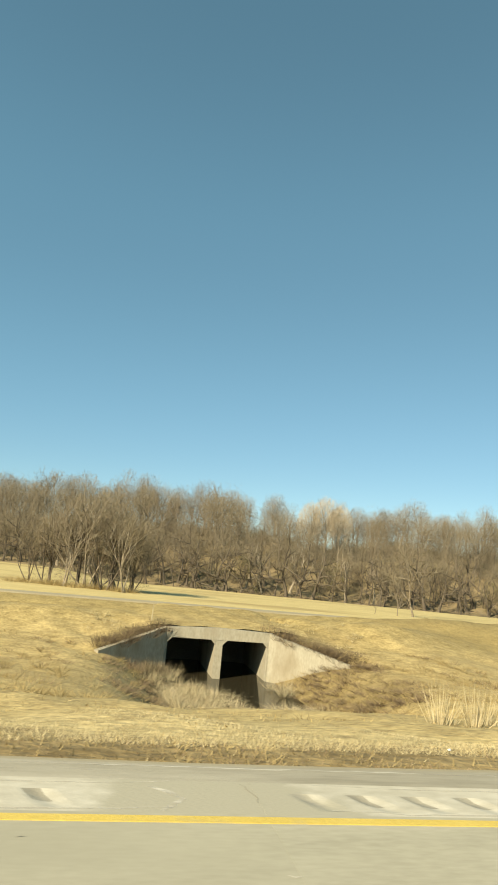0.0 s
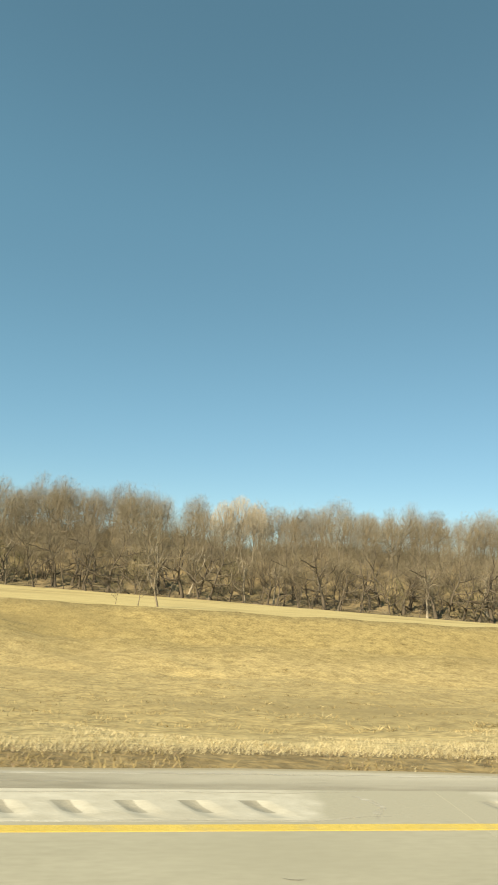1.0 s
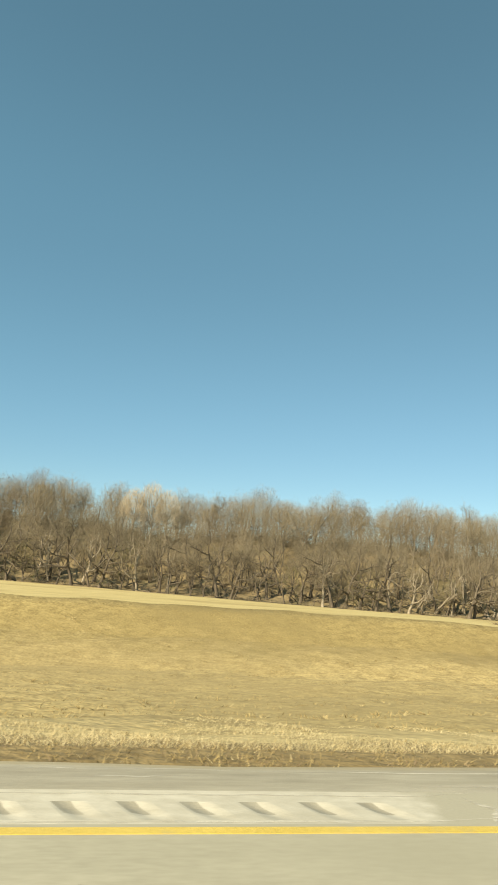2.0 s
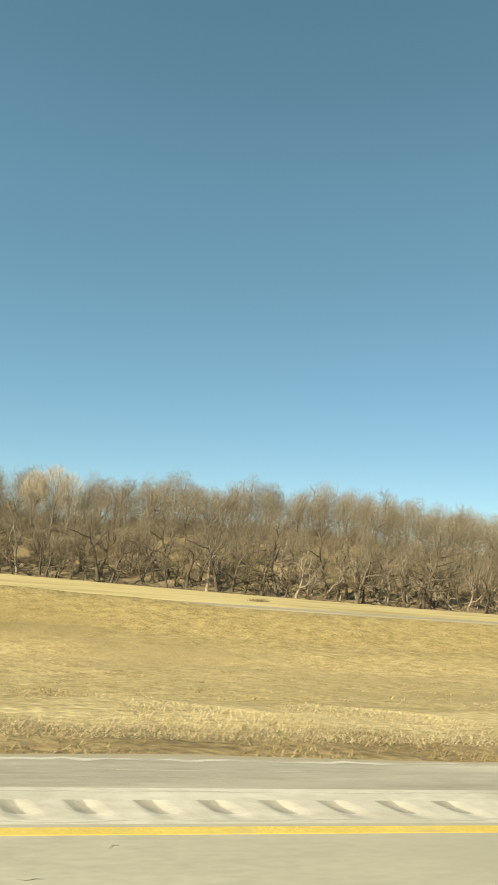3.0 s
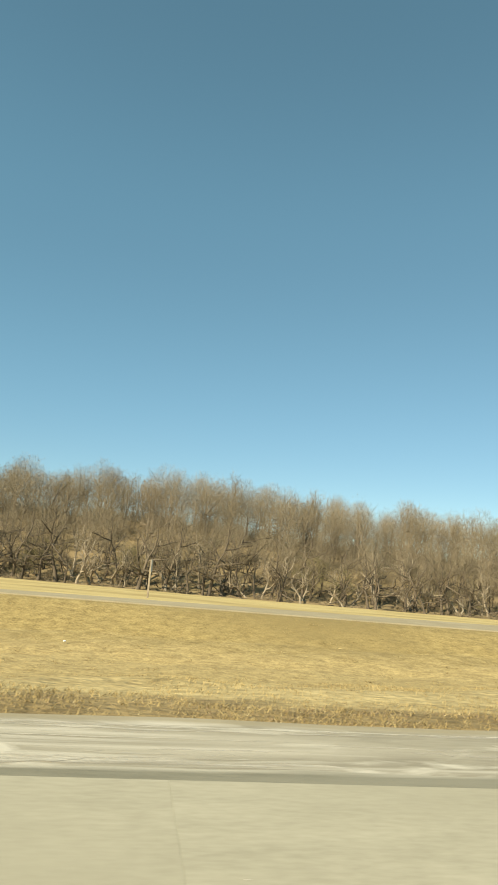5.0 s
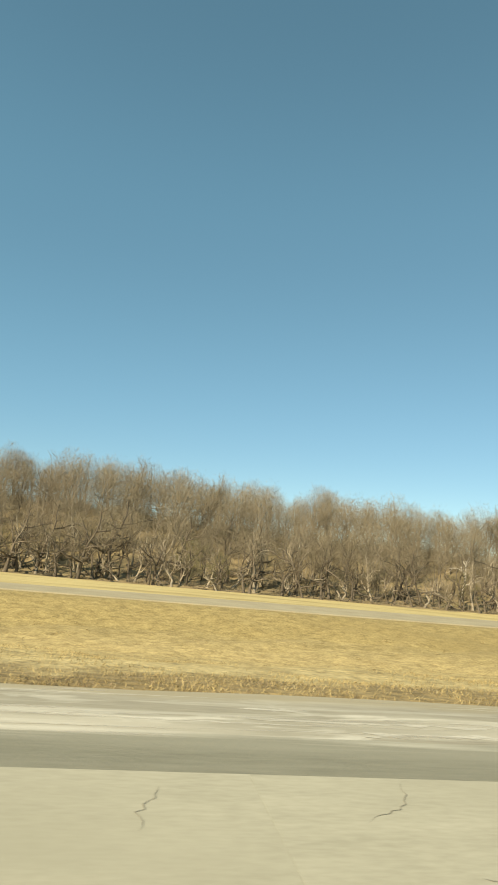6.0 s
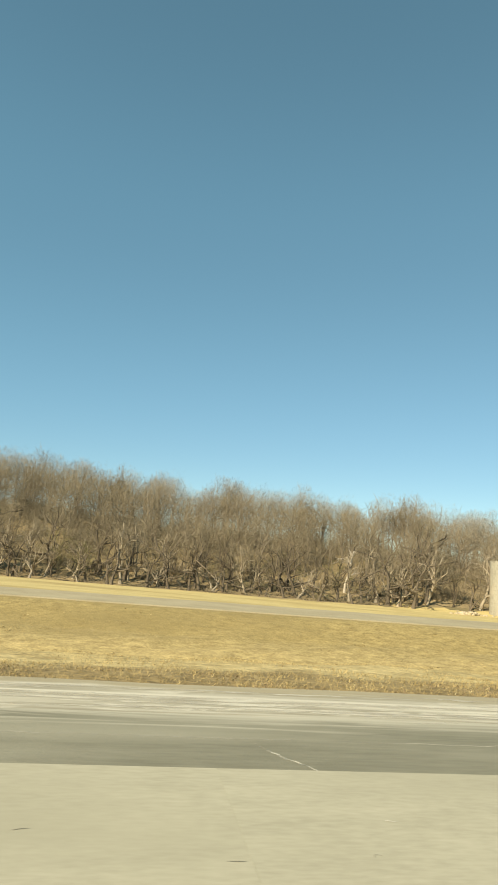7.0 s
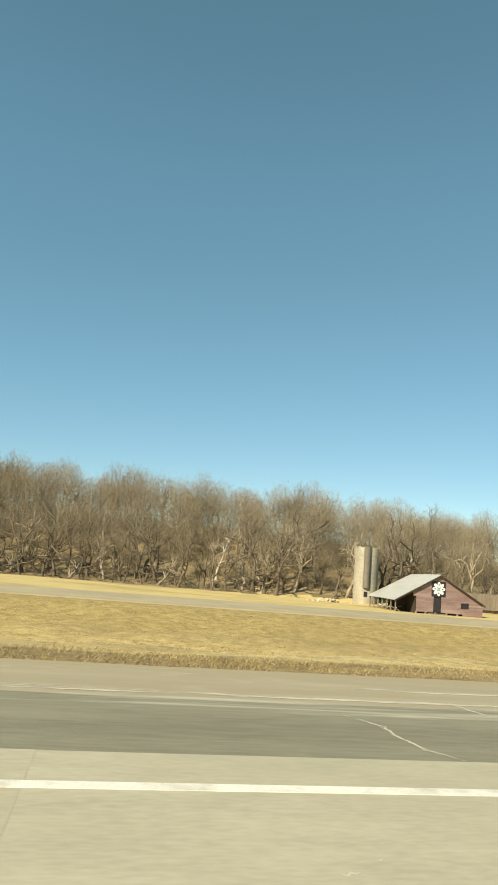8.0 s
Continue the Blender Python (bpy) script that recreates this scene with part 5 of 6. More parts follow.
left = np.array([(5.3 - 3.0 * t + rng.normal(0, 0.25), CY + 0.5 - 3.1 * t + rng.normal(0, 0.25), -2.62 - 0.75 * t) for t in rng.uniform(-0.05, 1.05, 60)])
rightb = np.array([(10.9 + 3.3 * t + rng.normal(0, 0.25), CY + 0.55 - 3.1 * t + rng.normal(0, 0.25), -2.62 - 0.75 * t) for t in rng.uniform(-0.1, 1.05, 80)])
clump_ob("brush", "dark brown brush along the wing walls", "brush", rng, np.concatenate([left, rightb]), 52, 0.6, 0.85, 0.009, M_BRUSH)
clump_ob("brush", "tangled weeds at the foot of the wing wall", "brush", rng, np.array([(3.7 + 1.5 * t, CY - 2.3 + 1.6 * t, -4.45) for t in rng.uniform(0, 1, 14)]), 45, 0.45, 0.95, 0.010, M_REED)


# all that lies in the hollow is laid out at the broad scale and brought to its true size
to_hollow = Matrix.Translation(PIVOT) @ Matrix.Scale(SHRINK, 4) @ Matrix.Translation([-c for c in PIVOT])
for me in bpy.data.meshes:
    if me not in before_hollow:
        me.transform(to_hollow)
clump_ob("reeds", "tall pale dry reeds on the verge", "reeds", rng, np.array([(x_, y_, land_at(x_, y_)) for x_, y_ in ((8.7, 10.5), (9.0, 10.8), (8.4, 10.9), (8.1, 10.6), (9.3, 11.1))]), 42, 0.34, 1.15, 0.008, M_REED)


# ---------------------------------------------------------------- grass
def grass(name, label, rng, n, x0, x1, width, h, w, mat, clump=0.0, lo=0.0):
    """Blades over a band beside the pavement; width gives the band's two offsets from the edge."""
    xs = rng.uniform(x0, x1, n)
    far = rng.uniform(0, 1, n) ** 1.2
    ys = curve_at(xs, EDGE) + lo + (width - lo) * far
    if clump:
        keep = (np.sin(xs * 1.7 + 2 * np.sin(ys * 1.3)) * np.sin(ys * 2.3 + 1.1 * np.sin(xs * 0.8)) + 0.6 * np.sin(xs * 5.1 + ys * 3.7)) > rng.uniform(-1.2, 1.2, n) * clump
        xs, ys, far = xs[keep], ys[keep], far[keep]
    keep = ys < 37.6
    xs, ys, far = xs[keep], ys[keep], far[keep]
    off = np.abs(xs - 7.65)
    keep = ~((ys > 18) & (off < 2.2)) & ~((ys > 29.7) & (off < 4.6))
    xs, ys, far = xs[keep], ys[keep], far[keep]
    m = len(xs)
    z = land(xs, ys) - 0.01 + 0.8 * bumps(xs, ys) * smooth(0.8, 3.0, ys - curve_at(xs, EDGE))
    hh = h * rng.uniform(0.45, 1.15, m) * (1 - 0.65 * far)
    a = rng.uniform(0, 2 * np.pi, m)
    ln = rng.uniform(0.2, 1.5, m) * hh
    base = np.stack([xs, ys, z], -1)
    tip = base + np.stack([ln * np.cos(a) + 0.1 * hh, ln * np.sin(a), hh], -1)
    b = rng.uniform(0, 2 * np.pi, m)
    side = np.stack([np.cos(b), np.sin(b), np.zeros(m)], -1) * (w * rng.uniform(0.6, 1.3, m))[:, None]
    v = np.stack([base - side, base + side, tip], 1).reshape(-1, 3)
    return tagged(new(name, mesh_of(name, v, np.arange(3 * m).reshape(-1, 3).tolist(), mat)), label, "grass", kind="stuff")


rng = np.random.default_rng(21)
grass("grass", "blond dry grass along the verge", rng, 430000, -4, 118, 3.1, 0.055, 0.0019, M_BLADE, lo=0.6)
grass("grass", "brown dead stalks among the verge grass", rng, 110000, -4, 242, 2.4, 0.07, 0.005, M_TUSSOCK, 0.6, lo=0.1)
grass("grass", "flattened brown grass at the pavement edge", rng, 130000, -4, 242, 1.4, 0.06, 0.004, M_TUSSOCK, 0.5, lo=-0.04)
grass("grass", "dark matted weeds at the pavement edge", rng, 120000, -4, 242, 0.95, 0.06, 0.004, M_BRUSH, 0.4, lo=-0.04)
grass("grass", "broken pale straw lying along the pavement", rng, 26000, -4, 242, 1.4, 0.055, 0.0035, M_BLADE, 0.3, lo=-0.04)
grass("grass", "short dry grass beside the wide shoulder", rng, 90000, 118, 242, 4.6, 0.06, 0.004, M_TUSSOCK, lo=0.08)
grass("grass", "pale short grass beside the wide shoulder", rng, 60000, 118, 242, 5.2, 0.045, 0.004, M_TUSSOCK, lo=0.2)
grass("grass", "tufted straw grass across the median", rng, 170000, -25, 252, 33.0, 0.065, 0.010, M_TUSSOCK, 0.7, lo=4.6)


for n, mat, lab in ((20000, M_TUSSOCK, "coarse straw tussocks in the median"), (11000, M_PALE_TUFT, "bleached bent tufts in the median")):
    tx = rng.uniform(-20, 250, n)
    ty = curve_at(tx, EDGE) + 5.0 + 28 * rng.random(n) ** 1.3
    ok = ~((ty > 16) & (np.abs(tx - 7.65) < 2.6)) & ~((ty > 29.7) & (np.abs(tx - 7.65) < 4.6)) & (ty < 37)
    tx, ty = tx[ok], ty[ok]
    v, f = needles(rng, 8, tx, ty, land(tx, ty) + 0.8 * bumps(tx, ty), rng.uniform(0.12, 0.30, len(tx)), rng.uniform(0.04, 0.14, len(tx)), 0.012)
    tagged(new("grass", mesh_of("grass", v, f, mat)), lab, "grass", kind="stuff")


for mat, lab in ((M_BRUSH, "dark clumps of dead weeds along the pavement"), (M_BLADE, "bent blond tufts along the pavement")):
    n = 4200
    tx = rng.uniform(-9, 240, n)
    ty = curve_at(tx, EDGE) + 0.06 + 1.2 * rng.random(n) ** 1.2
    v, f = needles(rng, 9, tx, ty, land(tx, ty), rng.uniform(0.05, 0.14, n), rng.uniform(0.03, 0.09, n), 0.007)
    tagged(new("grass", mesh_of("grass", v, f, mat)), lab, "grass", kind="stuff")


# ---------------------------------------------------------------- posts, sign, litter
def ground_z(x, y):
    return land_at(x, y)


marker = thing("marker_post", "white flexible roadside marker with red upper band", "marker post", (9.96, 9.6, ground_z(9.96, 9.6) - 0.12), 4)
bm = bmesh.new()
prism(bm, [(-0.036, -0.012), (-0.022, 0.004), (0.022, 0.004), (0.036, -0.012), (0.022, -0.006), (-0.022, -0.006)], -0.1, 0.52, "z")
part("post", bm, M_POST_WHITE, marker)
bm = bmesh.new()
prism(bm, [(-0.037, -0.0135), (-0.022, 0.0055), (0.022, 0.0055), (0.037, -0.0135), (0.022, -0.0085), (-0.022, -0.0085)], 0.52, 0.84, "z")
part("band", bm, M_POST_RED, marker, "red reflective band")
bm = bmesh.new()
box(bm, (-0.009, -0.017, 0.54), (0.009, -0.0087, 0.82))
part("stripe", bm, M_POST_WHITE, marker, "white stripe down the band")

marker.matrix_basis = marker.matrix_basis @ Matrix.Rotation(radians(-7), 4, "Y")

stake = thing("marker_stake", "weathered straw-coloured wooden stake at the end of the culvert", "stake", (4.475, 30.8, -2.72), 10)
bm = bmesh.new()
hull(bm, [(-0.04, -0.03, -0.2), (0.03, -0.03, -0.2), (0.03, 0.03, -0.2), (-0.04, 0.03, -0.2)], [(0.03, -0.02, 1.45), (0.07, -0.02, 1.5), (0.07, 0.02, 1.5), (0.03, 0.02, 1.45)])
part("post", bm, M_REED, stake)

sg = thing("road_sign", "road sign seen edge-on on a weathered tan post", "road sign", (124.3, 51.0, ground_z(124.3, 51.0)), 80)
bm = bmesh.new()
box(bm, (-0.05, -0.07, -0.3), (0.05, 0.07, 2.85), 0.008)
part("post", bm, M_PALE_BARK, sg, "weathered tan post")
bm = bmesh.new()
box(bm, (-0.38, -0.088, 1.95), (0.38, -0.072, 2.85), 0.004)
part("panel", bm, M_STEEL, sg, "bare grey aluminium back")


def scrap(x, y, size, seed):
    rg = random.Random(seed)
    bm = bmesh.new()
    bmesh.ops.create_icosphere(bm, subdivisions=1, radius=size)
    for v in bm.verts:
        v.co = Vector((v.co.x * rg.uniform(0.8, 1.3), v.co.y * rg.uniform(0.5, 0.9), v.co.z * 0.45 + size * 0.4))
    me = bpy.data.meshes.new("litter")
    bm.to_mesh(me)
    bm.free()
    me.materials.append(M_PAPER)
    ob = new("litter", me)
    ob.matrix_basis = pose(x, y, ground_z(x, y) + 0.04 + 0.07 * (y > 8), 0, 0, seed * 40)
    tagged(ob, "crumpled white scrap of litter in dry grass", "litter", "litter in the grass")


for i, (x_, y_, s_) in enumerate(((5.0, 4.6, 0.02), (100.9, 4.7, 0.025), (120.3, 29.5, 0.10), (87.5, 4.9, 0.018))):
    scrap(x_, y_, s_, i + 1)
clump_ob("bush", "low brown bush on the meadow", "bush", rng, np.array([(88.4 + dx, 59.5 + dy, land_at(88.4, 59.5)) for dx, dy in ((0, 0), (0.5, 0.2), (-0.5, 0.1), (0.2, -0.3))]), 90, 0.75, 0.62, 0.012, M_BRUSH)


# ---------------------------------------------------------------- barn
BX0, BX1, BXM, BY0, BY1 = 238.0, 252.3, 245.15, 93.0, 103.4
EAVE, RIDGE, BASE = -4.80, -0.80, -7.0
SLOPE = (RIDGE - EAVE) / (BXM - BX0)


def roof_z(x):
    return RIDGE - SLOPE * abs(x - BXM)


barn = thing("barn", "faded red wooden barn with grey tin roof and open lean-to", "barn", (0, 0, 0))


def boards(bm, x0, x1, y0, y1, z0, z1, holes=(), seed=0, row=0.19):
    """Horizontal boards under the roof line, cut round the openings."""
    rg = random.Random(seed)
    z = z0
    while z < z1:
        zt = min(z + row - 0.008, z1)
        half = (RIDGE - 0.06 - zt) / SLOPE
        a, b = max(x0, BXM - half), min(x1, BXM + half)
        spans = [(a, b)]
        for hx0, hx1, hz0, hz1 in holes:
            if zt > hz0 and z < hz1:
                spans = [q for s in spans for q in ((s[0], min(s[1], hx0)), (max(s[0], hx1), s[1])) if q[1] - q[0] > 0.02]
        for s in spans:
            cut = s[0]
            while cut < s[1] - 0.01:
                nxt = min(s[1], cut + rg.uniform(2.4, 4.2))
                d = rg.uniform(-0.012, 0.012)
                box(bm, (cut, y0 + d, z), (nxt - 0.006, y1 + d, zt))
                cut = nxt
        z += row


DOOR = (244.2, 245.45, -6.35, -4.0)
WINDOW = (248.7, 250.0, -5.65, -4.85)
bm = bmesh.new()
boards(bm, 240.9, BX1, BY0, BY0 + 0.05, -6.45, RIDGE, (DOOR, WINDOW, (240, 241.4, -9, -4.35)), 3)
boards(bm, 249.0, BX1, BY0, BY0 + 0.05, -7.05, -6.45, (), 4)
# added dark panel that stands in for the shade of the open bay
bm2 = bmesh.new()
prism(bm2, [(239.75, -6.9), (241.38, -6.9), (241.34, -3.4), (239.75, -4.1)], BY0 + 3.4, BY0 + 3.45)
part("partition", bm2, M_SHADE_WOOD, barn, "added dark panel standing in for the shaded lean-to bay")
part("front_wall", bm, M_RED_BOARD, barn, "faded purplish red horizontal boards")
bm = bmesh.new()
box(bm, (BX1 - 0.06, BY0 + 0.06, -7.05), (BX1, BY1, EAVE))
part("side_wall", bm, M_RED_BOARD, barn)
# inner wall gets its shade from the near-black timber colour
bm = bmesh.new()
hull(bm, [(241.35, BY0 + 0.2, -7.0), (241.42, BY0 + 0.2, -7.0), (241.42, BY1, -7.0), (241.35, BY1, -7.0)], [(241.35, BY0 + 0.2, -3.1), (241.42, BY0 + 0.2, -3.1), (241.42, BY1, -3.7), (241.35, BY1, -3.7)])
part("side_wall", bm, M_SHADE_WOOD, barn, "inner wall under the lean-to, coloured dark for shade")
bm = bmesh.new()
prism(bm, [(241.4, -7.0), (BX1 - 0.08, -7.0), (BX1 - 0.08, EAVE), (BXM, RIDGE - 0.75), (241.4, roof_z(241.4) - 0.75)], BY1 - 0.06, BY1)
part("back_wall", bm, M_SHADE_WOOD, barn)
bm = bmesh.new()
box(bm, (241.4, BY0 + 0.1, -6.55), (BX1 - 0.1, BY1 - 0.1, -6.42))
part("floor", bm, M_SHADE_WOOD, barn)
# tin roof with standing seams, sagging towards the back
for s, x_e in ((-1, BX0 - 0.25), (1, BX1 + 0.25)):
    n = 16
    v, f = [], []
    for i in range(n + 1):
        y = BY0 - 0.35 + (BY1 + 0.5 - BY0) * i / n
        sag = -0.55 * max(0, (y - BY0) / (BY1 - BY0)) ** 1.3
        zr, ze = RIDGE + sag, roof_z(x_e) + sag * 0.6
        v += [(BXM, y, zr), (x_e, y, ze), (x_e, y, ze - 0.07), (BXM, y, zr - 0.07)]
    for i in range(n):
        k = 4 * i
        f += [(k, k + 4, k + 5, k + 1), (k + 1, k + 5, k + 6, k + 2), (k + 2, k + 6, k + 7, k + 3), (k + 3, k + 7, k + 4, k)]
    f += [(0, 1, 2, 3), tuple(4 * n + j for j in (3, 2, 1, 0))]
    slope = part("roof", (v, f), M_TIN, barn)
    for i in range(1, n):
        a, b = Vector(v[4 * i]), Vector(v[4 * i + 1])
        q, g = tube([a + Vector((0, 0, 0.01)), b + Vector((0, 0, 0.01))], [0.025, 0.025], 4, True)
        part("seam", (q, g), M_TIN, slope)
bm = bmesh.new()
for s in (-1, 1):
    x_e = BX0 - 0.25 if s < 0 else BX1 + 0.25
    hull(bm, [(BXM, BY0 - 0.38, RIDGE - 0.30), (x_e, BY0 - 0.38, roof_z(x_e) - 0.26), (x_e, BY0 - 0.33, roof_z(x_e) - 0.26), (BXM, BY0 - 0.33, RIDGE - 0.30)],
         [(BXM, BY0 - 0.38, RIDGE - 0.02), (x_e, BY0 - 0.38, roof_z(x_e) - 0.02), (x_e, BY0 - 0.33, roof_z(x_e) - 0.02), (BXM, BY0 - 0.33, RIDGE - 0.02)])
part("bargeboard", bm, M_SHADE_WOOD, barn)
# black panel behind the doorway, painted in place of the unlit inside
bm = bmesh.new()
for x0, x1, z0, z1 in ((DOOR[0], DOOR[1], DOOR[2], DOOR[3]),):
    box(bm, (x0 + 0.02, BY0 + 0.12, z0), (x1 - 0.02, BY0 + 0.16, z1))
part("door", bm, M_QUILT_BLACK, barn, "black panel standing in for the dark doorway")
bm = bmesh.new()
box(bm, (WINDOW[0] - 0.06, BY0 - 0.03, WINDOW[2] - 0.06), (WINDOW[1] + 0.06, BY0 - 0.012, WINDOW[2]))
box(bm, (WINDOW[0] - 0.06, BY0 - 0.03, WINDOW[3]), (WINDOW[1] + 0.06, BY0 - 0.012, WINDOW[3] + 0.06))
part("window_frame", bm, M_RED_BOARD, barn)
# black panel set back in the window, its colour imitates a dark inside
bm = bmesh.new()
box(bm, (WINDOW[0], BY0 + 0.2, WINDOW[2]), (WINDOW[1], BY0 + 0.24, WINDOW[3]))
part("window_opening", bm, M_QUILT_BLACK, barn, "black panel standing in for the dark unglazed window")
for i, y in enumerate(np.linspace(BY0 + 0.1, BY1 - 0.1, 7)):
    zt = roof_z(BX0 + 0.15) - 0.55 * max(0, (y - BY0) / (BY1 - BY0)) ** 1.3 * 0.6 - 0.07
    g0 = ground_z(BX0 + 0.15, y) - 0.2
    bm = bmesh.new()
    box(bm, (BX0 + 0.08, y - 0.08, g0), (BX0 + 0.24, y + 0.08, zt), 0.015)
    part("post", bm, M_GREY_BOARD, barn)
for x_ in (241.5, 243.0, 244.6, 246.4, 248.2, 249.2):
    bm = bmesh.new()
    box(bm, (x_ - 0.14, BY0 + 0.0, ground_z(x_, BY0) - 0.2), (x_ + 0.14, BY0 + 0.28, -6.46), 0.02)
    part("pier", bm, M_GREY_BOARD, barn)
bm = bmesh.new()
box(bm, (243.3, BY0 - 0.9, -6.72), (246.0, BY0 - 0.05, -6.6), 0.02)
part("step", bm, M_GREY_BOARD, barn)

for i in range(9):
    x_, y_ = 239.0 + 0.22 * (i % 4), 95.0 + 0.9 * i
    bm = bmesh.new()
    box(bm, (-1.3, -0.1, -0.03), (1.3, 0.1, 0.03), 0.008)
    me = bpy.data.meshes.new("plank")
    bm.to_mesh(me)
    bm.free()
    me.materials.append(M_GREY_BOARD if i % 3 else M_POST_WHITE)
    plank = new("plank", me)
    plank.matrix_basis = pose(x_, y_, ground_z(x_, y_) + 0.35 + 0.05 * (i % 3), 0, 12 - 24 * (i % 2), 70 + 37 * i)
    tagged(plank, "old loose plank stored under the lean-to", "plank", "planks under the lean-to")

# painted quilt block on the gable
quilt = thing("barn_quilt", "black and white painted quilt block on the gable", "barn quilt", (244.95, BY0 - 0.03, -2.95))
bm = bmesh.new()
box(bm, (-1.15, -0.03, -1.15), (1.15, 0.0, 1.15), 0.01)
part("board", bm, M_QUILT_BLACK, quilt)


def flat(name, pts, mat, depth=0.012):
    bm = bmesh.new()
    prism(bm, pts, -0.03 - depth, -0.031)
    return part(name, bm, mat, quilt)


flat("flower", [((0.93 + 0.13 * math.cos(8 * a)) * math.cos(a), (0.93 + 0.13 * math.cos(8 * a)) * math.sin(a)) for a in np.linspace(0, 2 * math.pi, 64, endpoint=False)], M_POST_WHITE)
for k in range(8):
    a = k * math.pi / 4
    rot = lambda p: (p[0] * math.cos(a) - p[1] * math.sin(a), p[0] * math.sin(a) + p[1] * math.cos(a))
    if k % 2:
        flat("leaf", [rot(p) for p in ((0.02, 0.0), (0.2, 0.13), (0.42, 0.0), (0.2, -0.13))], M_QUILT_TEAL, 0.022)
    else:
        flat("diamond", [rot(p) for p in ((0.46, 0.0), (0.62, 0.13), (0.80, 0.0), (0.62, -0.13))], M_QUILT_BLACK, 0.022)
    rot2 = lambda p: (p[0] * math.cos(a + 0.39) - p[1] * math.sin(a + 0.39), p[0] * math.sin(a + 0.39) + p[1] * math.cos(a + 0.39))
    flat("notch", [rot2(p) for p in ((0.60, 0.0), (0.86, 0.10), (0.86, -0.10))], M_QUILT_BLACK, 0.020)

# ---------------------------------------------------------------- silo
SX, SY, SR = 240.02, 110.6, 2.1
s_base, s_top = ground_z(SX, SY) - 0.3, 2.55
silo = thing("silo", "roofless weathered concrete stave silo with tin chute", "silo", (SX, SY, 0))
bm = bmesh.new()
n = 40
rings = []
for r, z in ((SR, s_base), (SR, s_top), (SR - 0.14, s_top), (SR - 0.14, s_base + 0.4)):
    rings.append([bm.verts.new((r * math.cos(2 * math.pi * i / n), r * math.sin(2 * math.pi * i / n), z + (0.1 * math.sin(i * 1.7) if z == s_top else 0))) for i in range(n)])
for a, b in zip(rings, rings[1:]):
    for i in range(n):
        bm.faces.new((a[i], a[(i + 1) % n], b[(i + 1) % n], b[i]))
bm.faces.new(rings[-1][::-1])
part("stave_wall", bm, M_SILO, silo)
for k in range(12):
    z = s_base + 0.9 + k * 0.75
    q = [(SR * 1.006 * math.cos(a), SR * 1.006 * math.sin(a), z) for a in np.linspace(0, 2 * math.pi, 33)]
    v, f = tube(q, [0.007] * 33, 4)
    part("hoop", (v, f), M_CHUTE, silo)
CA = math.radians(-108)
bm = bmesh.new()
cx_, cy_ = (SR + 0.05) * math.cos(CA), (SR + 0.05) * math.sin(CA)
pts = [(cx_ + 0.58 * math.cos(a), cy_ + 0.58 * math.sin(a)) for a in np.linspace(0, 2 * math.pi, 18, endpoint=False)]
prism(bm, pts, -4.4, s_top + 0.15, "z")
part("chute", bm, M_CHUTE, silo, "grey tin unloading chute")
# solid black box on the wall, coloured to pass for an unlit hole
bm = bmesh.new()
box(bm, (cx_ - 0.30, cy_ - 0.04, -5.9), (cx_ + 0.30, cy_ + 0.3, -5.05), 0.01)
part("hatch", bm, M_QUILT_BLACK, silo, "black box standing in for the dark open hatch")

# ---------------------------------------------------------------- shed behind the barn
shed = thing("shed", "low grey weathered board shed behind the barn", "shed", (0, 0, 0))
rg = random.Random(8)
for i in range(46):
    x_ = 258.5 + 0.3 * i
    bm = bmesh.new()
    box(bm, (x_, 109.0 + rg.uniform(-0.01, 0.01), -6.75), (x_ + 0.285, 109.04, -3.9 + rg.uniform(-0.08, 0.08)))
    part("board", bm, M_GREY_BOARD, shed)
bm = bmesh.new()
hull(bm, [(258.3, 109.06, -4.10), (272.5, 109.06, -4.10), (272.5, 114.0, -4.7), (258.3, 114.0, -4.7)], [(258.3, 109.06, -4.03), (272.5, 109.06, -4.03), (272.5, 114.0, -4.63), (258.3, 114.0, -4.63)])
part("roof", bm, M_TIN, shed)
bm = bmesh.new()
box(bm, (258.5, 109.1, -8.2), (272.3, 113.8, -4.75))
part("side_wall", bm, M_SHADE_WOOD, shed)

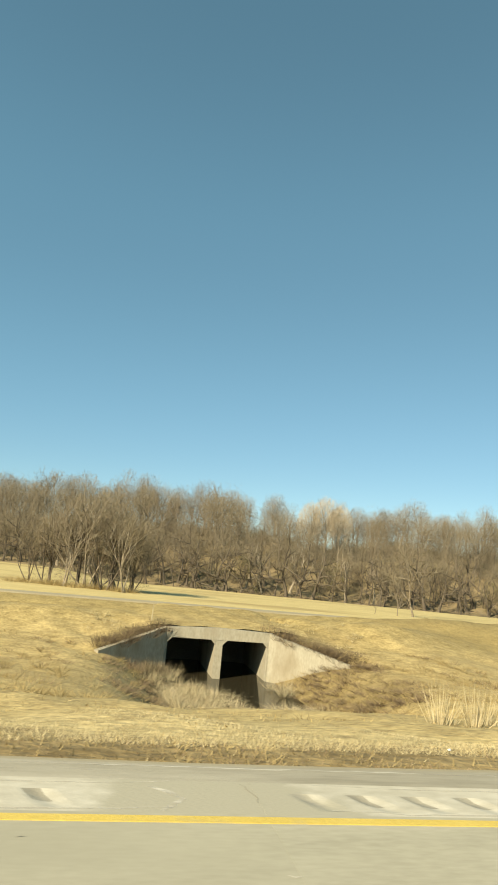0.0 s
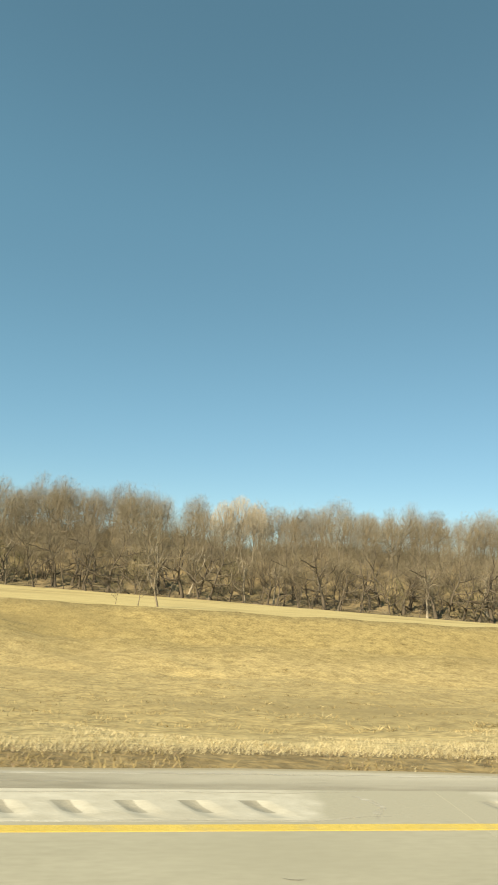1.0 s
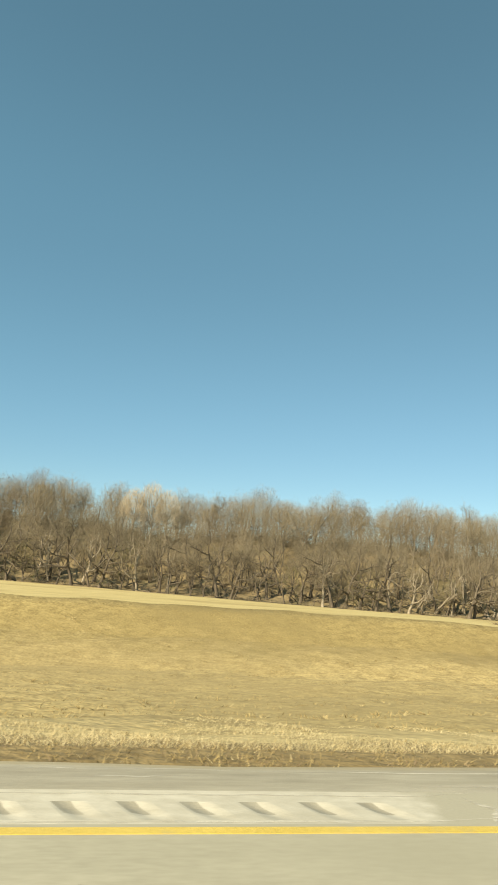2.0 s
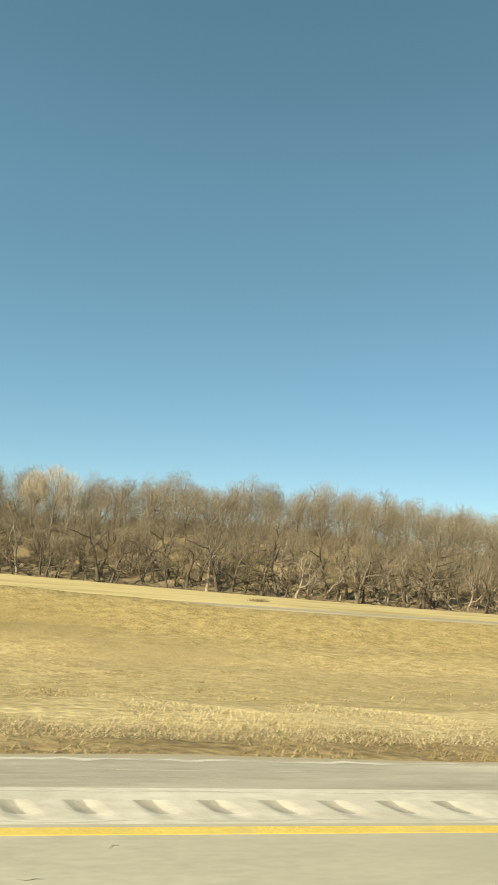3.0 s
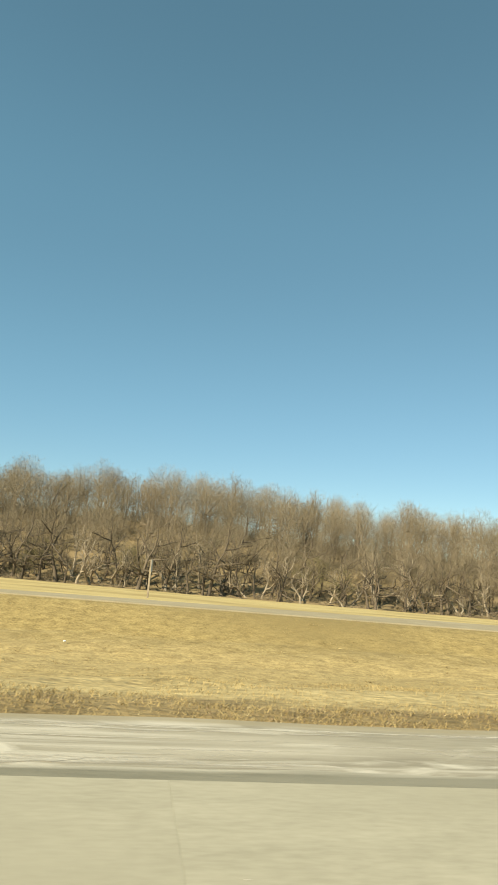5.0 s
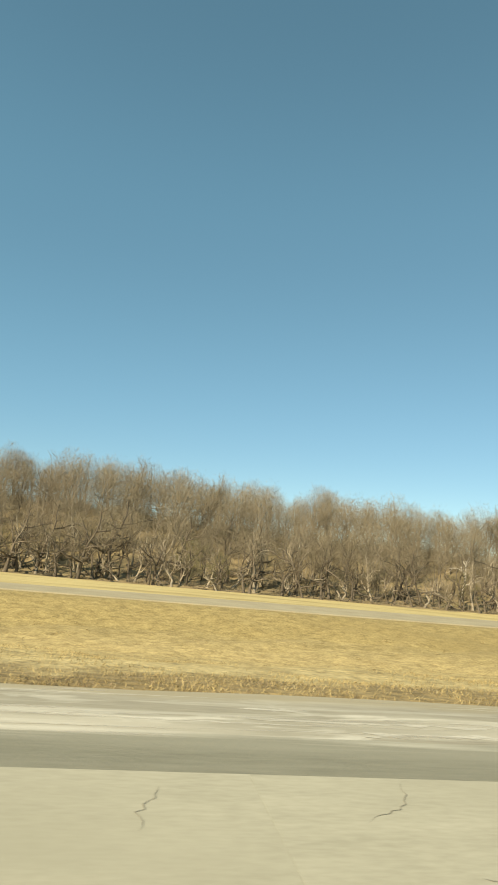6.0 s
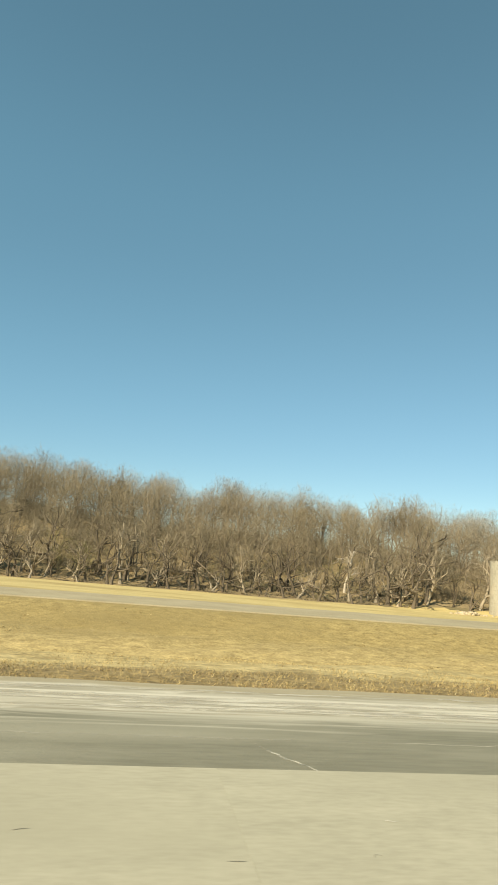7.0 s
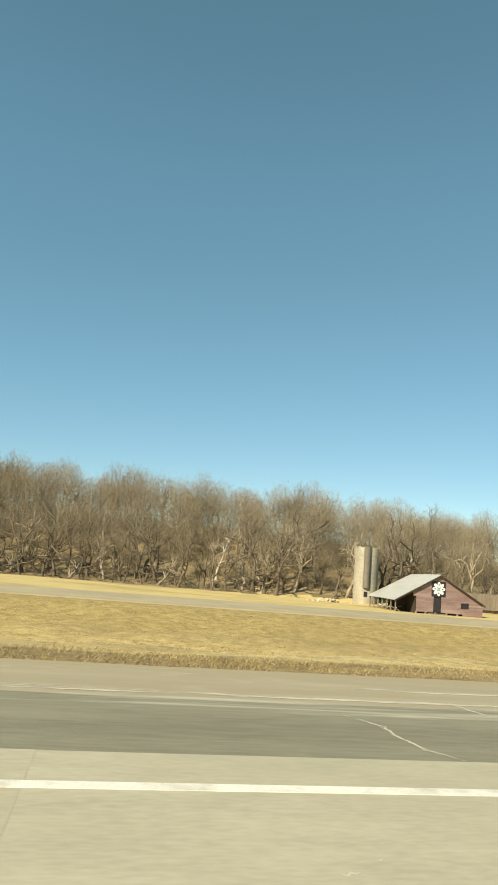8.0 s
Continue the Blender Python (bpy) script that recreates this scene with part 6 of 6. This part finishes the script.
# ---------------------------------------------------------------- rubble, logs and stumps by the wood
rg = random.Random(14)
for i in range(90):
    x_, y_ = 232.6 + rg.gauss(0, 1.5), 108.4 + rg.gauss(0, 0.45)
    bm = bmesh.new()
    bmesh.ops.create_icosphere(bm, subdivisions=1, radius=rg.uniform(0.16, 0.40))
    for v in bm.verts:
        v.co *= rg.uniform(0.75, 1.2)
        v.co.z *= 0.7
    me = bpy.data.meshes.new("rock")
    bm.to_mesh(me)
    bm.free()
    me.materials.append(M_STONE)
    ob = new("rock", me)
    ob.matrix_basis = pose(x_, y_, ground_z(x_, y_) + rg.uniform(0.0, 0.55) * math.exp(-((x_ - 232.6) / 2.0) ** 2), 0, 0, rg.uniform(0, 360))
    tagged(ob, "pale rock in a rubble heap by the wood", "rock", "rubble heap")


def snag(x, y, length, lean, turn, r=0.16, label="dark broken trunk leaning out of the brush"):
    lr = np.random.default_rng(int(x * 10))
    wood = Pile()
    d = (math.sin(lean) * math.cos(turn), math.sin(lean) * math.sin(turn), math.cos(lean))
    p, rr = limb(lr, (0, 0, -0.3), d, length, r, r * 0.45, 6, 0.12, -0.02)
    wood.add(*tube(p, rr, 6, True))
    for k in (2, 3, 4, 5):
        q, qr = limb(lr, p[k], side_way(lr, np.array(d), 0.9), length * 0.35, r * 0.4, 0.02, 4, 0.3, 0.03)
        wood.add(*tube(q, qr, 5))
    ob = thing("fallen_log", label, "dead tree", (x, y, ground_z(x, y)), 0, "dead wood at the edge of the wood")
    part("trunk", wood.data(), M_BARK, ob)


snag(234.4, 112.5, 3.4, 0.75, 0.2, 0.2)
lr = np.random.default_rng(3)
for i in range(34):
    x_ = 20 + 7.6 * i + lr.uniform(-3, 3)
    if 231 < x_ < 262:
        continue
    y_ = curve_at(x_, FOOT) + lr.uniform(-0.5, 7)
    snag(x_, y_, lr.uniform(2.5, 5.5), lr.uniform(0.7, 1.5), lr.uniform(0, 6.28), lr.uniform(0.1, 0.2), "fallen grey trunk lying in the brush")
snag(196.1, 117.5, 0.9, 0.1, 0, 0.1, "short dark stump in the meadow grass")
